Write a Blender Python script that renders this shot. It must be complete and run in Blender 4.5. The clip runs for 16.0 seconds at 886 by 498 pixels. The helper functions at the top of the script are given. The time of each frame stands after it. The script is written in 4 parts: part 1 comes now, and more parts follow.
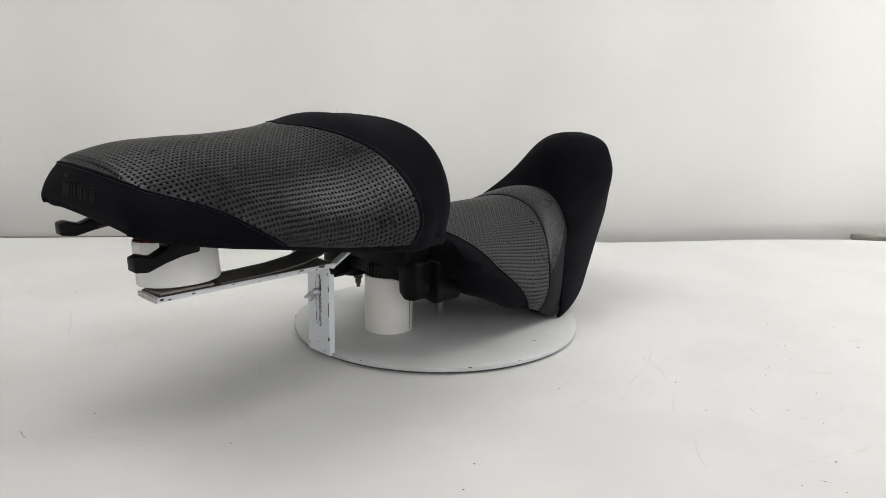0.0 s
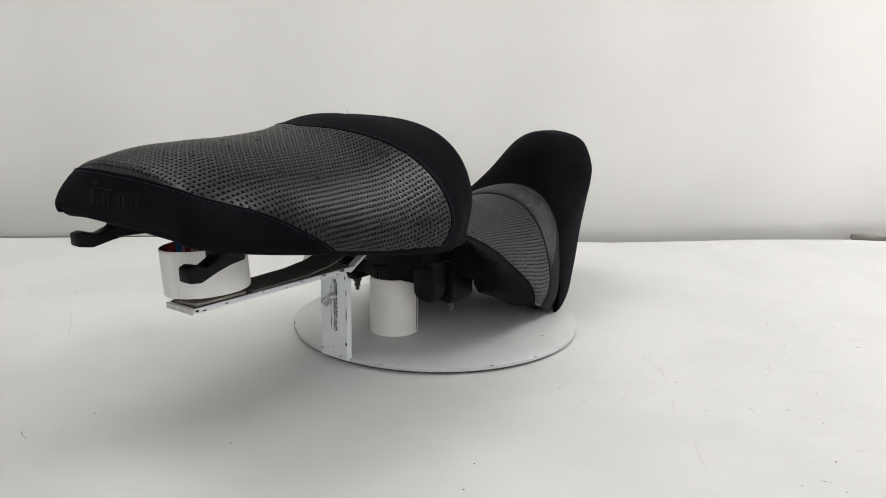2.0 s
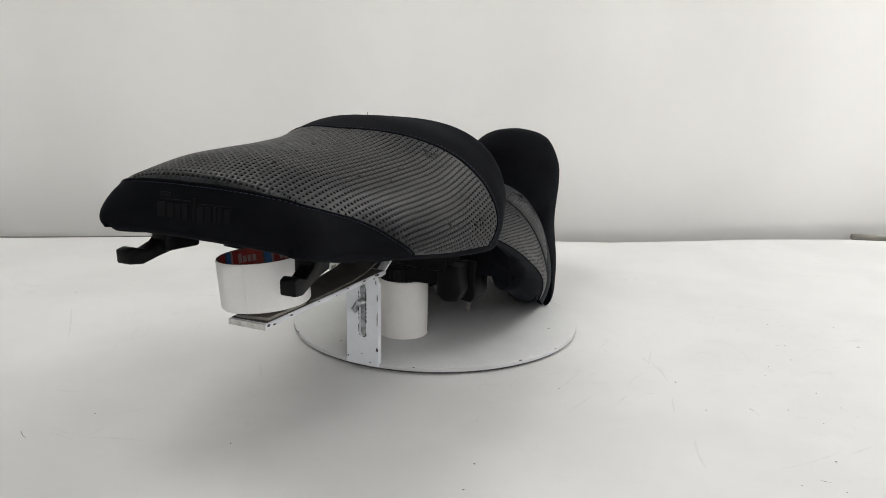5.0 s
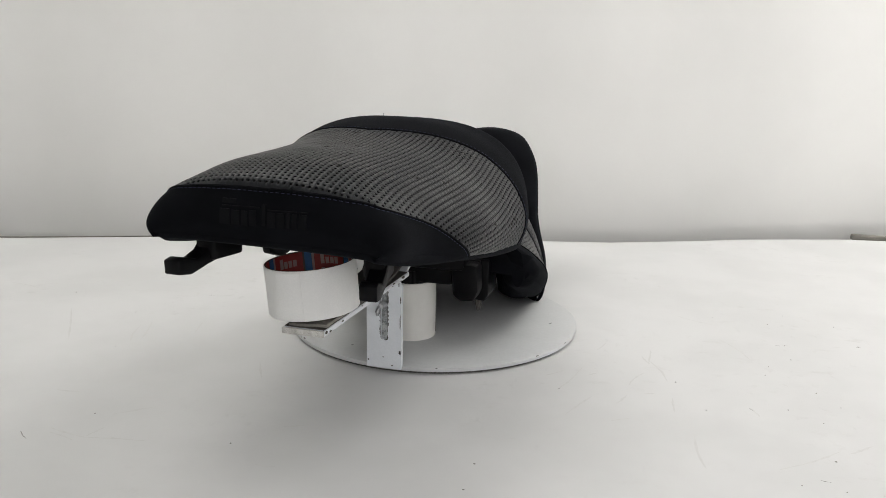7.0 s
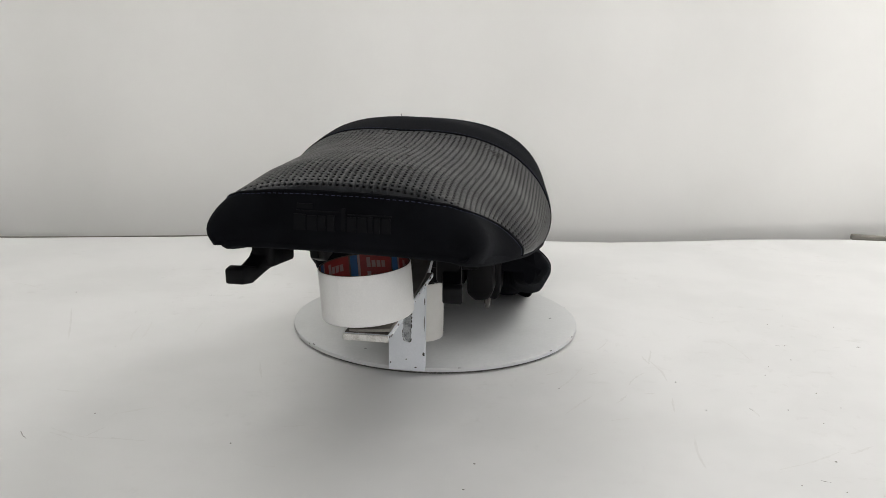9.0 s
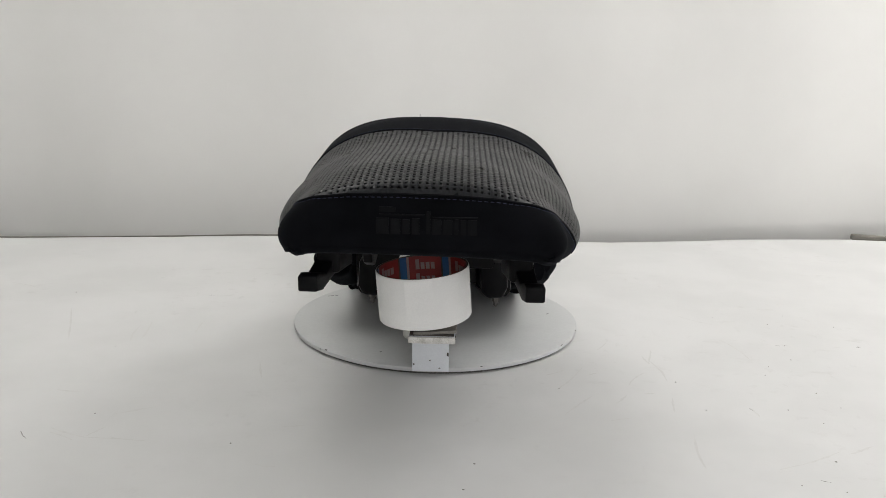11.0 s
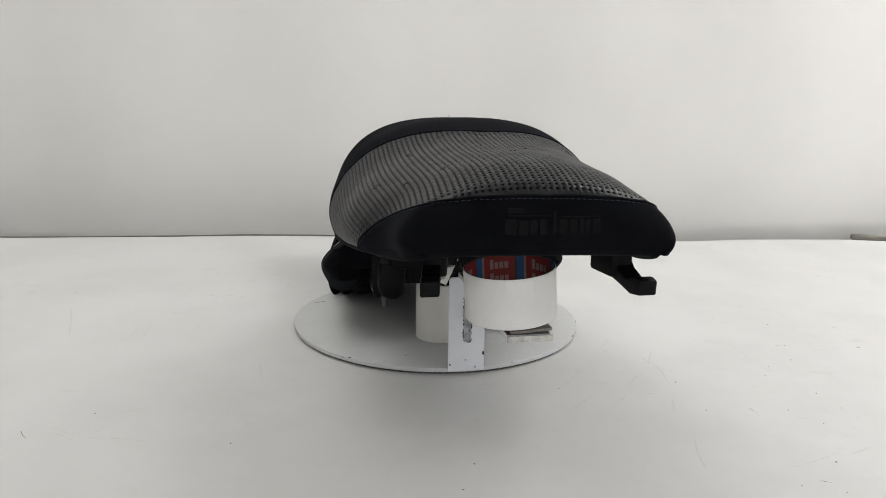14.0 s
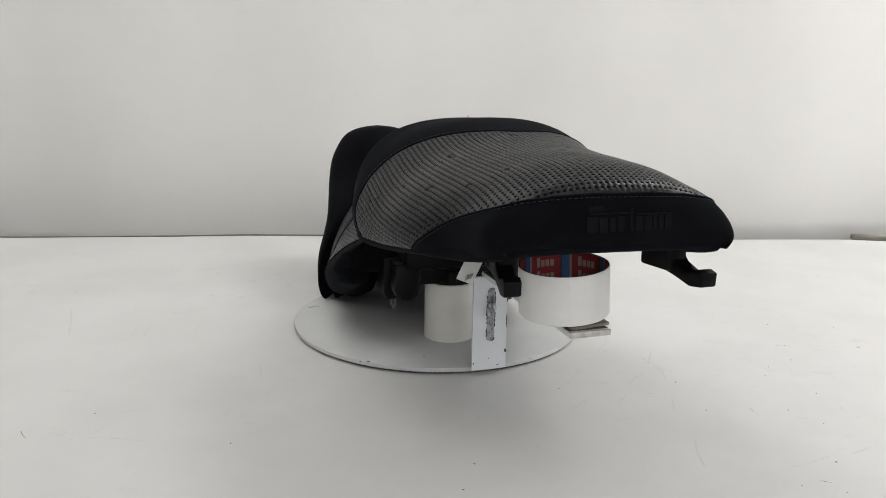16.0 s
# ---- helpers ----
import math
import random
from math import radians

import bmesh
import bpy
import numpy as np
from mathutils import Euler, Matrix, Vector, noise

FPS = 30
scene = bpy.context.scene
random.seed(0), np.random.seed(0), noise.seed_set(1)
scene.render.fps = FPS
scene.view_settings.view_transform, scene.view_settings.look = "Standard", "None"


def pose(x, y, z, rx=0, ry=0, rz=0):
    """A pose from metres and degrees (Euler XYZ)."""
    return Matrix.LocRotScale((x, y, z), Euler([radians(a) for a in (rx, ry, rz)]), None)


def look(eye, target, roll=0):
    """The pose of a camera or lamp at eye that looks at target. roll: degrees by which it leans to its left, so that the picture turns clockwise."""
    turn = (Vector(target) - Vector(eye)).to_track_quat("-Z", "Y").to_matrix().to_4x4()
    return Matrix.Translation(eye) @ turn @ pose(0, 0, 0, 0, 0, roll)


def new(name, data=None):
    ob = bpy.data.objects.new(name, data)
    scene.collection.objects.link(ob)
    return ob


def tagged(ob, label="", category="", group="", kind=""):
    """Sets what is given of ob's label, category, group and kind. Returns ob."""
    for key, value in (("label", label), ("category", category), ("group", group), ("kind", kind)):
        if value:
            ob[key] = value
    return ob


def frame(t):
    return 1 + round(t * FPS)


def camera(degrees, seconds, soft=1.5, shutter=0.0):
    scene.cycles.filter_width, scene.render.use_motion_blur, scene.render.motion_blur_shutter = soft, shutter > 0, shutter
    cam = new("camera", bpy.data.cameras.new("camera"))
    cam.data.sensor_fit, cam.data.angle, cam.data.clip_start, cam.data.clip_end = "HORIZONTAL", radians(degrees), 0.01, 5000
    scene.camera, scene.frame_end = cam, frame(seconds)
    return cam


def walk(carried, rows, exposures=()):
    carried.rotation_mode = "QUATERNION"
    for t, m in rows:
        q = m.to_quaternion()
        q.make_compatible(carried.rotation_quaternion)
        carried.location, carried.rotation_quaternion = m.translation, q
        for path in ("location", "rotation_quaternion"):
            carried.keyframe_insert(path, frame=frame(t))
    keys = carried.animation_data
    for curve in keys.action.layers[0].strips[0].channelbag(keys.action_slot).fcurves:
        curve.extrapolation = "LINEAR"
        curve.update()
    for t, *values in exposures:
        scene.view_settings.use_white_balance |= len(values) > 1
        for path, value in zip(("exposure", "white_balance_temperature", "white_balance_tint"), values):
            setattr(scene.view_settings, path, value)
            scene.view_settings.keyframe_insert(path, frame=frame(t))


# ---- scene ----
# camera on a tripod at the table, standing still
cam = camera(59.89, 16.0, soft=0.75)
EYE = (0.0, -1.00685, 0.33188)
VIEW = look(EYE, (0.00826, -0.03269, 0.10618), 0.994)
walk(cam, [(0.0, VIEW), (16.0, VIEW)], [(0.0, 0.06), (4.0, 0.05), (7.5, 0.02), (11.5, -0.04), (16.0, -0.03)])

# turning: the table turns once in about 92 s
TURN_START, TURN_RATE = -45.0, 3.917

# ---- world and light: a white workshop lit by ceiling panels ----
world = bpy.data.worlds.new("room_air")
scene.world = world
world.use_nodes = True
world.node_tree.nodes["Background"].inputs[0].default_value = (0.80, 0.84, 0.90, 1)
world.node_tree.nodes["Background"].inputs[1].default_value = 0.25


def area(name, place, target, sx, sy, watts, colour):
    d = bpy.data.lights.new(name, "AREA")
    d.shape, d.size, d.size_y, d.energy, d.color = "RECTANGLE", sx, sy, watts, colour
    ob = new(name, d)
    ob.matrix_world = look(place, target)
    return ob


PANELS = [((1.55, 0.10, 1.75), 1.2, 0.8, 14.6, (1.0, 0.975, 0.955)), ((-0.95, 0.05, 2.0), 1.5, 0.9, 1.9, (1.0, 0.94, 0.85))]
for place, sx, sy, watts, tone in PANELS:
    area("panel_lamp", (place[0], place[1], place[2] - 0.03), (place[0], place[1], 0), sx, sy, watts, tone)


# daylight through the window behind the camera
WIN = (0.75, -2.70, 0.95, 2.2, 1.3)
area("window_light", (WIN[0], WIN[1] + 0.02, WIN[2]), (WIN[0], 0.0, WIN[2] - 0.3), WIN[3], WIN[4], 21.0, (0.995, 0.972, 0.985))


# ---- materials ----
class Nodes:
    """Small helper round one node material."""

    def __init__(self, name):
        self.m = bpy.data.materials.new(name)
        self.m.use_nodes = True
        self.t = self.m.node_tree
        self.b = self.t.nodes["Principled BSDF"]

    def node(self, kind, **sets):
        n = self.t.nodes.new(kind)
        for k, v in sets.items():
            n.inputs[k].default_value = v
        return n

    def link(self, a, b):
        self.t.links.new(a, b)

    def put(self, value, socket):
        if isinstance(value, (int, float)):
            socket.default_value = value
        else:
            self.link(value, socket)

    def math(self, op, a, b=0.0, c=0.0):
        n = self.t.nodes.new("ShaderNodeMath")
        n.operation = op
        for i, v in enumerate((a, b, c)):
            self.put(v, n.inputs[i])
        return n.outputs[0]

    def coords(self):
        return self.t.nodes.new("ShaderNodeTexCoord")

    def noise(self, scale, detail=4.0, vec=None, rough=0.55):
        n = self.node("ShaderNodeTexNoise", Scale=scale, Detail=detail, Roughness=rough)
        self.link(vec if vec else self.coords().outputs["Object"], n.inputs["Vector"])
        return n.outputs["Fac"]

    def mix(self, fac, a, b):
        n = self.t.nodes.new("ShaderNodeMix")
        n.data_type = "RGBA"
        self.put(fac, n.inputs[0])
        for v, s in ((a, n.inputs[6]), (b, n.inputs[7])):
            if isinstance(v, tuple):
                s.default_value = (*v, 1)
            else:
                self.link(v, s)
        return n.outputs[2]

    def step(self, value, lo, hi):
        n = self.t.nodes.new("ShaderNodeMapRange")
        n.interpolation_type = "SMOOTHSTEP"
        self.put(value, n.inputs[0])
        n.inputs[1].default_value, n.inputs[2].default_value = lo, hi
        return n.outputs[0]

    def bump(self, height, strength, distance):
        n = self.node("ShaderNodeBump", Strength=strength, Distance=distance)
        self.link(height, n.inputs["Height"])
        self.link(n.outputs[0], self.b.inputs["Normal"])

    def finish(self, colour, rough, metal=0.0, spec=0.5):
        if isinstance(colour, tuple):
            self.b.inputs["Base Color"].default_value = (*colour, 1)
        else:
            self.link(colour, self.b.inputs["Base Color"])
        self.put(rough, self.b.inputs["Roughness"])
        self.b.inputs["Metallic"].default_value = metal
        self.b.inputs["Specular IOR Level"].default_value = spec
        return self.m


def grained(name, a, b, rough, scale=40.0, fine=900.0, relief=0.3, depth=0.0004, metal=0.0, spec=0.5):
    """A surface that varies between two colours, with fine grain in relief."""
    n = Nodes(name)
    big = n.noise(scale, 5.0)
    small = n.noise(fine, 3.0)
    col = n.mix(n.step(n.math("ADD", n.math("MULTIPLY", big, 0.65), n.math("MULTIPLY", small, 0.35)), 0.35, 0.65), a, b)
    n.bump(small, relief, depth)
    r = n.math("MULTIPLY_ADD", big, 0.25, rough - 0.12)
    return n.finish(col, r, metal, spec)


def smeared(name):
    """White vinyl with soft waves, wiped-on dirt in faint smudges and fine grain."""
    n = Nodes(name)
    where = n.coords().outputs["Object"]
    big, small = n.noise(5.0, 4.0, where), n.noise(260.0, 3.0, where)
    col = n.mix(n.step(big, 0.35, 0.65), (0.640, 0.641, 0.634), (0.692, 0.692, 0.686))
    for turn, long, fine, lo, hi, tone in ((38, 24.0, 40.0, 0.56, 0.74, (0.560, 0.556, 0.540)), (-24, 60.0, 34.0, 0.58, 0.76, (0.540, 0.537, 0.525))):
        m = n.node("ShaderNodeMapping", Scale=(long, fine, 1.0))
        m.inputs["Rotation"].default_value = (0, 0, radians(turn))
        n.link(where, m.inputs["Vector"])
        streak = n.step(n.noise(1.0, 5.0, m.outputs[0], 0.65), lo, hi)
        patch = n.step(n.noise(3.2, 2.0, where), 0.44, 0.62)
        col = n.mix(n.math("MULTIPLY", n.math("MULTIPLY", streak, patch), 0.5), col, tone)
    n.bump(n.math("ADD", n.math("MULTIPLY", big, 3.0), n.math("MULTIPLY", small, 0.3)), 0.12, 0.0012)
    return n.finish(col, n.math("MULTIPLY_ADD", big, 0.22, 0.40), 0.0, 0.38)


MAT = {
    "leather": grained("grey_strap_leather", (0.0072, 0.0081, 0.0097), (0.0142, 0.0155, 0.0182), 0.31, 45, 1500, 0.35, 0.0003, spec=0.30),
    "hollow": grained("black_lining", (0.002, 0.002, 0.002), (0.004, 0.004, 0.004), 0.95, 45, 900, spec=0.0),
    "suede": grained("black_suede", (0.0026, 0.0028, 0.0037), (0.0054, 0.0057, 0.0074), 0.9, 30, 1600, 0.4, 0.0004, spec=0.05),
    "border": grained("grey_padded_cloth", (0.0095, 0.0106, 0.0126), (0.0165, 0.018, 0.0205), 0.8, 40, 1500, 0.5, 0.0005, spec=0.15),
    "plastic": grained("black_moulded_plastic", (0.0020, 0.0020, 0.0025), (0.0046, 0.0046, 0.0055), 0.42, 25, 1200, 0.35, 0.0003, spec=0.11),
    "thread": grained("dark_blue_thread", (0.013, 0.016, 0.042), (0.027, 0.031, 0.072), 0.7, 300, 3000),
    "print": grained("raised_dark_print", (0.0035, 0.0037, 0.0045), (0.0058, 0.0060, 0.0072), 0.6, 120, 2000, spec=0.07),
    "paint": grained("chipped_white_paint", (0.72, 0.75, 0.78), (0.78, 0.81, 0.84), 0.45, 30, 500, 0.25, 0.0003),
    "disc": grained("white_melamine", (0.545, 0.556, 0.555), (0.595, 0.606, 0.605), 0.40, 14, 300, 0.1, 0.0002),
    "grime": grained("dull_grey_metal", (0.20, 0.21, 0.21), (0.34, 0.35, 0.35), 0.6, 200, 1500),
    "chip": grained("bare_dark_steel", (0.03, 0.028, 0.026), (0.10, 0.09, 0.08), 0.6, 200, 1500),
    "steel": grained("zinc_plated_steel", (0.45, 0.45, 0.46), (0.65, 0.65, 0.66), 0.35, 200, 1500, 0.2, 0.0002, metal=1.0),
    "rubber": grained("dark_rubber_strip", (0.065, 0.060, 0.054), (0.105, 0.097, 0.088), 0.8, 60, 900),
    "paper": grained("white_paper_tape", (0.76, 0.76, 0.74), (0.82, 0.82, 0.80), 0.55, 20, 700, 0.2, 0.0003),
    "tube": grained("ivory_plastic_pipe", (0.76, 0.75, 0.70), (0.82, 0.81, 0.77), 0.45, 25, 700, 0.1, 0.0002),
    "red": grained("printed_red_card", (0.20, 0.016, 0.015), (0.27, 0.026, 0.024), 0.5, 60, 900),
    "blue": grained("printed_blue_card", (0.02, 0.09, 0.22), (0.03, 0.12, 0.30), 0.5, 60, 900),
    "pale": grained("printed_pale_card", (0.28, 0.19, 0.18), (0.35, 0.25, 0.23), 0.5, 60, 900),
    "edge": grained("raw_board_edge", (0.40, 0.385, 0.35), (0.66, 0.65, 0.62), 0.8, 150, 1200, 0.5, 0.0005),
    "card": grained("brown_cardboard", (0.045, 0.032, 0.024), (0.11, 0.085, 0.065), 0.85, 150, 1200, 0.4, 0.0004),
    "bare": grained("blotched_bare_metal", (0.14, 0.15, 0.15), (0.50, 0.52, 0.52), 0.5, 130, 900, 0.4, 0.0004, metal=0.0),
    "mark": grained("grey_scuff", (0.600, 0.597, 0.585), (0.655, 0.652, 0.640), 0.55, 200, 1500, 0.1, 0.0001),
    "speck": grained("dark_speck", (0.16, 0.16, 0.15), (0.32, 0.31, 0.30), 0.8, 200, 1500),
    "sheet": smeared("white_vinyl_sheet"),
    "curtain": grained("white_backdrop_cloth", (0.86, 0.855, 0.83), (0.895, 0.890, 0.865), 0.9, 4, 700, 0.15, 0.0005, spec=0.1),
    # tone of the shade strips behind the sheet; also the board shim's own colour
    "rail": grained("shade_and_shim_grey_brown", (0.17, 0.16, 0.14), (0.26, 0.245, 0.215), 0.7, 20, 500),
    "wall": grained("white_wall_paint", (0.72, 0.72, 0.71), (0.76, 0.76, 0.75), 0.8, 6, 300),
    "floor": grained("grey_concrete", (0.30, 0.30, 0.29), (0.38, 0.38, 0.37), 0.8, 8, 300),
}
for key, weight in (("suede", 0.014), ("border", 0.012)):
    nap = MAT[key].node_tree.nodes["Principled BSDF"]
    nap.inputs["Sheen Weight"].default_value, nap.inputs["Sheen Roughness"].default_value = weight, 0.5
    nap.inputs["Sheen Tint"].default_value = (0.75, 0.85, 1.0, 1)
glow = bpy.data.materials.new("panel_diffuser")
glow.use_nodes = True
gb = glow.node_tree.nodes["Principled BSDF"]
gb.inputs["Emission Color"].default_value, gb.inputs["Emission Strength"].default_value = (1, 0.985, 0.955, 1), 3.0
MAT["glow"] = glow


# ---- mesh helpers ----
def part(name, bm, material, parent=None, label="", smooth=True):
    """Links a bmesh as one mesh object under a thing or a part."""
    bmesh.ops.recalc_face_normals(bm, faces=bm.faces)
    me = bpy.data.meshes.new(name)
    bm.to_mesh(me)
    bm.free()
    me.materials.append(MAT[material])
    if smooth:
        me.polygons.foreach_set("use_smooth", [True] * len(me.polygons))
        me.set_sharp_from_angle(angle=radians(40))
    ob = new(name, me)
    if parent is not None:
        ob.parent = parent
    if label:
        tagged(ob, label)
    return ob


def thing(name, label, category, group="", kind=""):
    return tagged(new(name), label, category, group, kind)


def box(cx, cy, cz, sx, sy, sz, bevel=0.0, m=None, seg=2):
    bm = bmesh.new()
    bmesh.ops.create_cube(bm, size=1.0)
    bmesh.ops.scale(bm, vec=(sx, sy, sz), verts=bm.verts)
    if bevel:
        bmesh.ops.bevel(bm, geom=bm.edges[:], offset=bevel, segments=seg, affect="EDGES", profile=0.5)
    if m is not None:
        bm.transform(m)
    bmesh.ops.translate(bm, vec=(cx, cy, cz), verts=bm.verts)
    return bm


def lathe(profile, n=64, m=None):
    """Turns (radius, height) points round z; closes the profile on itself."""
    bm = bmesh.new()
    rings = [[bm.verts.new((r * math.cos(2 * math.pi * i / n), r * math.sin(2 * math.pi * i / n), z)) for i in range(n)] for r, z in profile]
    for a, b in zip(rings, rings[1:] + rings[:1]):
        for i in range(n):
            bm.faces.new((a[i], a[(i + 1) % n], b[(i + 1) % n], b[i]))
    if m is not None:
        bm.transform(m)
    return bm


def prism(points, axis, lo, hi, bevel=0.0):
    """Extrudes a polygon; axis 0: points are (y, z), axis 1: (x, z), axis 2: (x, y)."""
    bm = bmesh.new()

    def at(p, d):
        return [(d, p[0], p[1]), (p[0], d, p[1]), (p[0], p[1], d)][axis]

    a = [bm.verts.new(at(p, lo)) for p in points]
    b = [bm.verts.new(at(p, hi)) for p in points]
    bm.faces.new(a)
    bm.faces.new(b[::-1])
    for i in range(len(points)):
        j = (i + 1) % len(points)
        bm.faces.new((a[i], b[i], b[j], a[j]))
    if bevel:
        bmesh.ops.recalc_face_normals(bm, faces=bm.faces)
        bmesh.ops.bevel(bm, geom=bm.edges[:], offset=bevel, segments=2, affect="EDGES", profile=0.5)
    return bm


def join(*bms):
    """Joins bmeshes into the first."""
    first = bms[0]
    for b in bms[1:]:
        me = bpy.data.meshes.new("tmp")
        b.to_mesh(me)
        b.free()
        first.from_mesh(me)
        bpy.data.meshes.remove(me)
    return first


def hermite(u, k, v):
    """Smooth curve through the values v at the knots k."""
    k, v = np.asarray(k, float), np.asarray(v, float)
    g = np.gradient(v, k)
    i = np.clip(np.searchsorted(k, u) - 1, 0, len(k) - 2)
    h = k[i + 1] - k[i]
    s = (u - k[i]) / h
    return (2 * s**3 - 3 * s**2 + 1) * v[i] + (s**3 - 2 * s**2 + s) * h * g[i] + (3 * s**2 - 2 * s**3) * v[i + 1] + (s**3 - s**2) * h * g[i + 1]


class Shell:
    """An upholstered shell: arched sections along y, with rounded ends.
    Each section is a superellipse of half-width w from the height zb at its foot to zt at its crown."""

    def __init__(self, kn, w, zt, zb, power, bow, lean, cap_f, cap_r, pf, pr, roll=0.0, dx=0.0, tuck=0.07):
        self.kn, self.rows = np.array(kn), [np.array(v, float) for v in (w, zt, zb, power, bow, lean)]
        self.ends, self.roll, self.dx, self.tuck = (cap_f, cap_r, pf, pr), roll, dx, tuck

    def at(self, u, a, lift=0.0):
        """Place at u along the seat and a (-1 foot, 0 crown, 1 foot) across it."""
        u, a = np.broadcast_arrays(np.asarray(u, float), np.asarray(a, float))
        cf, cr, pf, pr = self.ends
        w, zt, zb, power, bow, lean = [hermite(u, self.kn, r) for r in self.rows]
        df, dr = np.clip((u - self.kn[0]) / cf, 0, 1), np.clip((self.kn[-1] - u) / cr, 0, 1)
        g = np.maximum(1 - (1 - df) ** pf, 0) ** (1 / pf) * np.maximum(1 - (1 - dr) ** pr, 0) ** (1 / pr)
        gf = np.maximum(1 - (1 - df) ** pf, 0) ** (1 / pf)
        gr = np.maximum(1 - (1 - dr) ** pr, 0) ** (1 / pr)
        gw, e, t = 1 - 0.15 * (1 - gf) - 0.25 * (1 - gr), 2 / power, a * math.pi / 2
        sx, cz = np.sign(np.sin(t)) * np.abs(np.sin(t)) ** e, np.abs(np.cos(t)) ** e
        tuck = 1 - self.tuck * np.clip((np.abs(a) - 0.8) / 0.2, 0, 1) ** 2.2
        x, h = w * gw * sx * tuck, (zt - zb) * g * cz
        under = 0.1 * self.tuck * np.clip(1 - g / 0.45, 0, 1) ** 2 * np.where(u < self.kn.mean(), 1, -1)
        y, z = u + bow * (sx * gw) ** 2 + lean * h + under, zb + h - 0.2
        p = np.stack([x + self.roll * z + self.dx, y, 0.2 + z - self.roll * x], -1)
        if np.any(lift):
            d = 1e-4
            n = np.cross(self.at(u, np.clip(a + 1e-3, -1, 1)) - self.at(u, np.clip(a - 1e-3, -1, 1)), self.at(u + d, a) - self.at(u - d, a))
            n /= np.maximum(np.linalg.norm(n, axis=-1, keepdims=True), 1e-12)
            p = p + np.asarray(lift)[..., None] * n if np.ndim(lift) else p + lift * n
        return p

    def panel(self, lo, hi, a, n=24, puff=0.0, ease=0):
        """A cover between two seams u = lo(a) and u = hi(a); puffed between them; with UV in metres."""
        lo, hi = np.asarray(lo, float), np.asarray(hi, float)
        s = np.linspace(0, 1, n)
        if ease < 0:
            s = s**1.6
        if ease > 0:
            s = 1 - (1 - s) ** 1.6
        U = lo[None] + (hi - lo)[None] * s[:, None]
        A = np.broadcast_to(a[None], U.shape)
        P = self.at(U, A)
        if puff:
            P = P + (self.at(U, A, puff) - P) * (np.sin(np.pi * s) ** 0.5)[:, None, None]
        bm = bmesh.new()
        V = [[bm.verts.new(p) for p in row] for row in P]
        mid = len(a) // 2
        lat = np.concatenate([np.zeros((n, 1)), np.cumsum(np.linalg.norm(np.diff(P, axis=1), axis=2), 1)], 1)
        lat -= lat[:, mid:mid + 1]
        run = np.linalg.norm(np.diff(P, axis=0), axis=2)
        lon = P[-1:, :, 1] - np.concatenate([np.cumsum(run[::-1], 0)[::-1], np.zeros((1, len(a)))], 0)
        uv = bm.loops.layers.uv.new("cover")
        for i in range(n - 1):
            for j in range(len(a) - 1):
                ids = ((i, j), (i, j + 1), (i + 1, j + 1), (i + 1, j))
                try:
                    f = bm.faces.new([V[r][c] for r, c in ids])
                except ValueError:
                    continue
                for lp, (r, c) in zip(f.loops, ids):
                    lp[uv].uv = (lon[r, c] + 1.0, lat[r, c] + 1.0)
        return bm


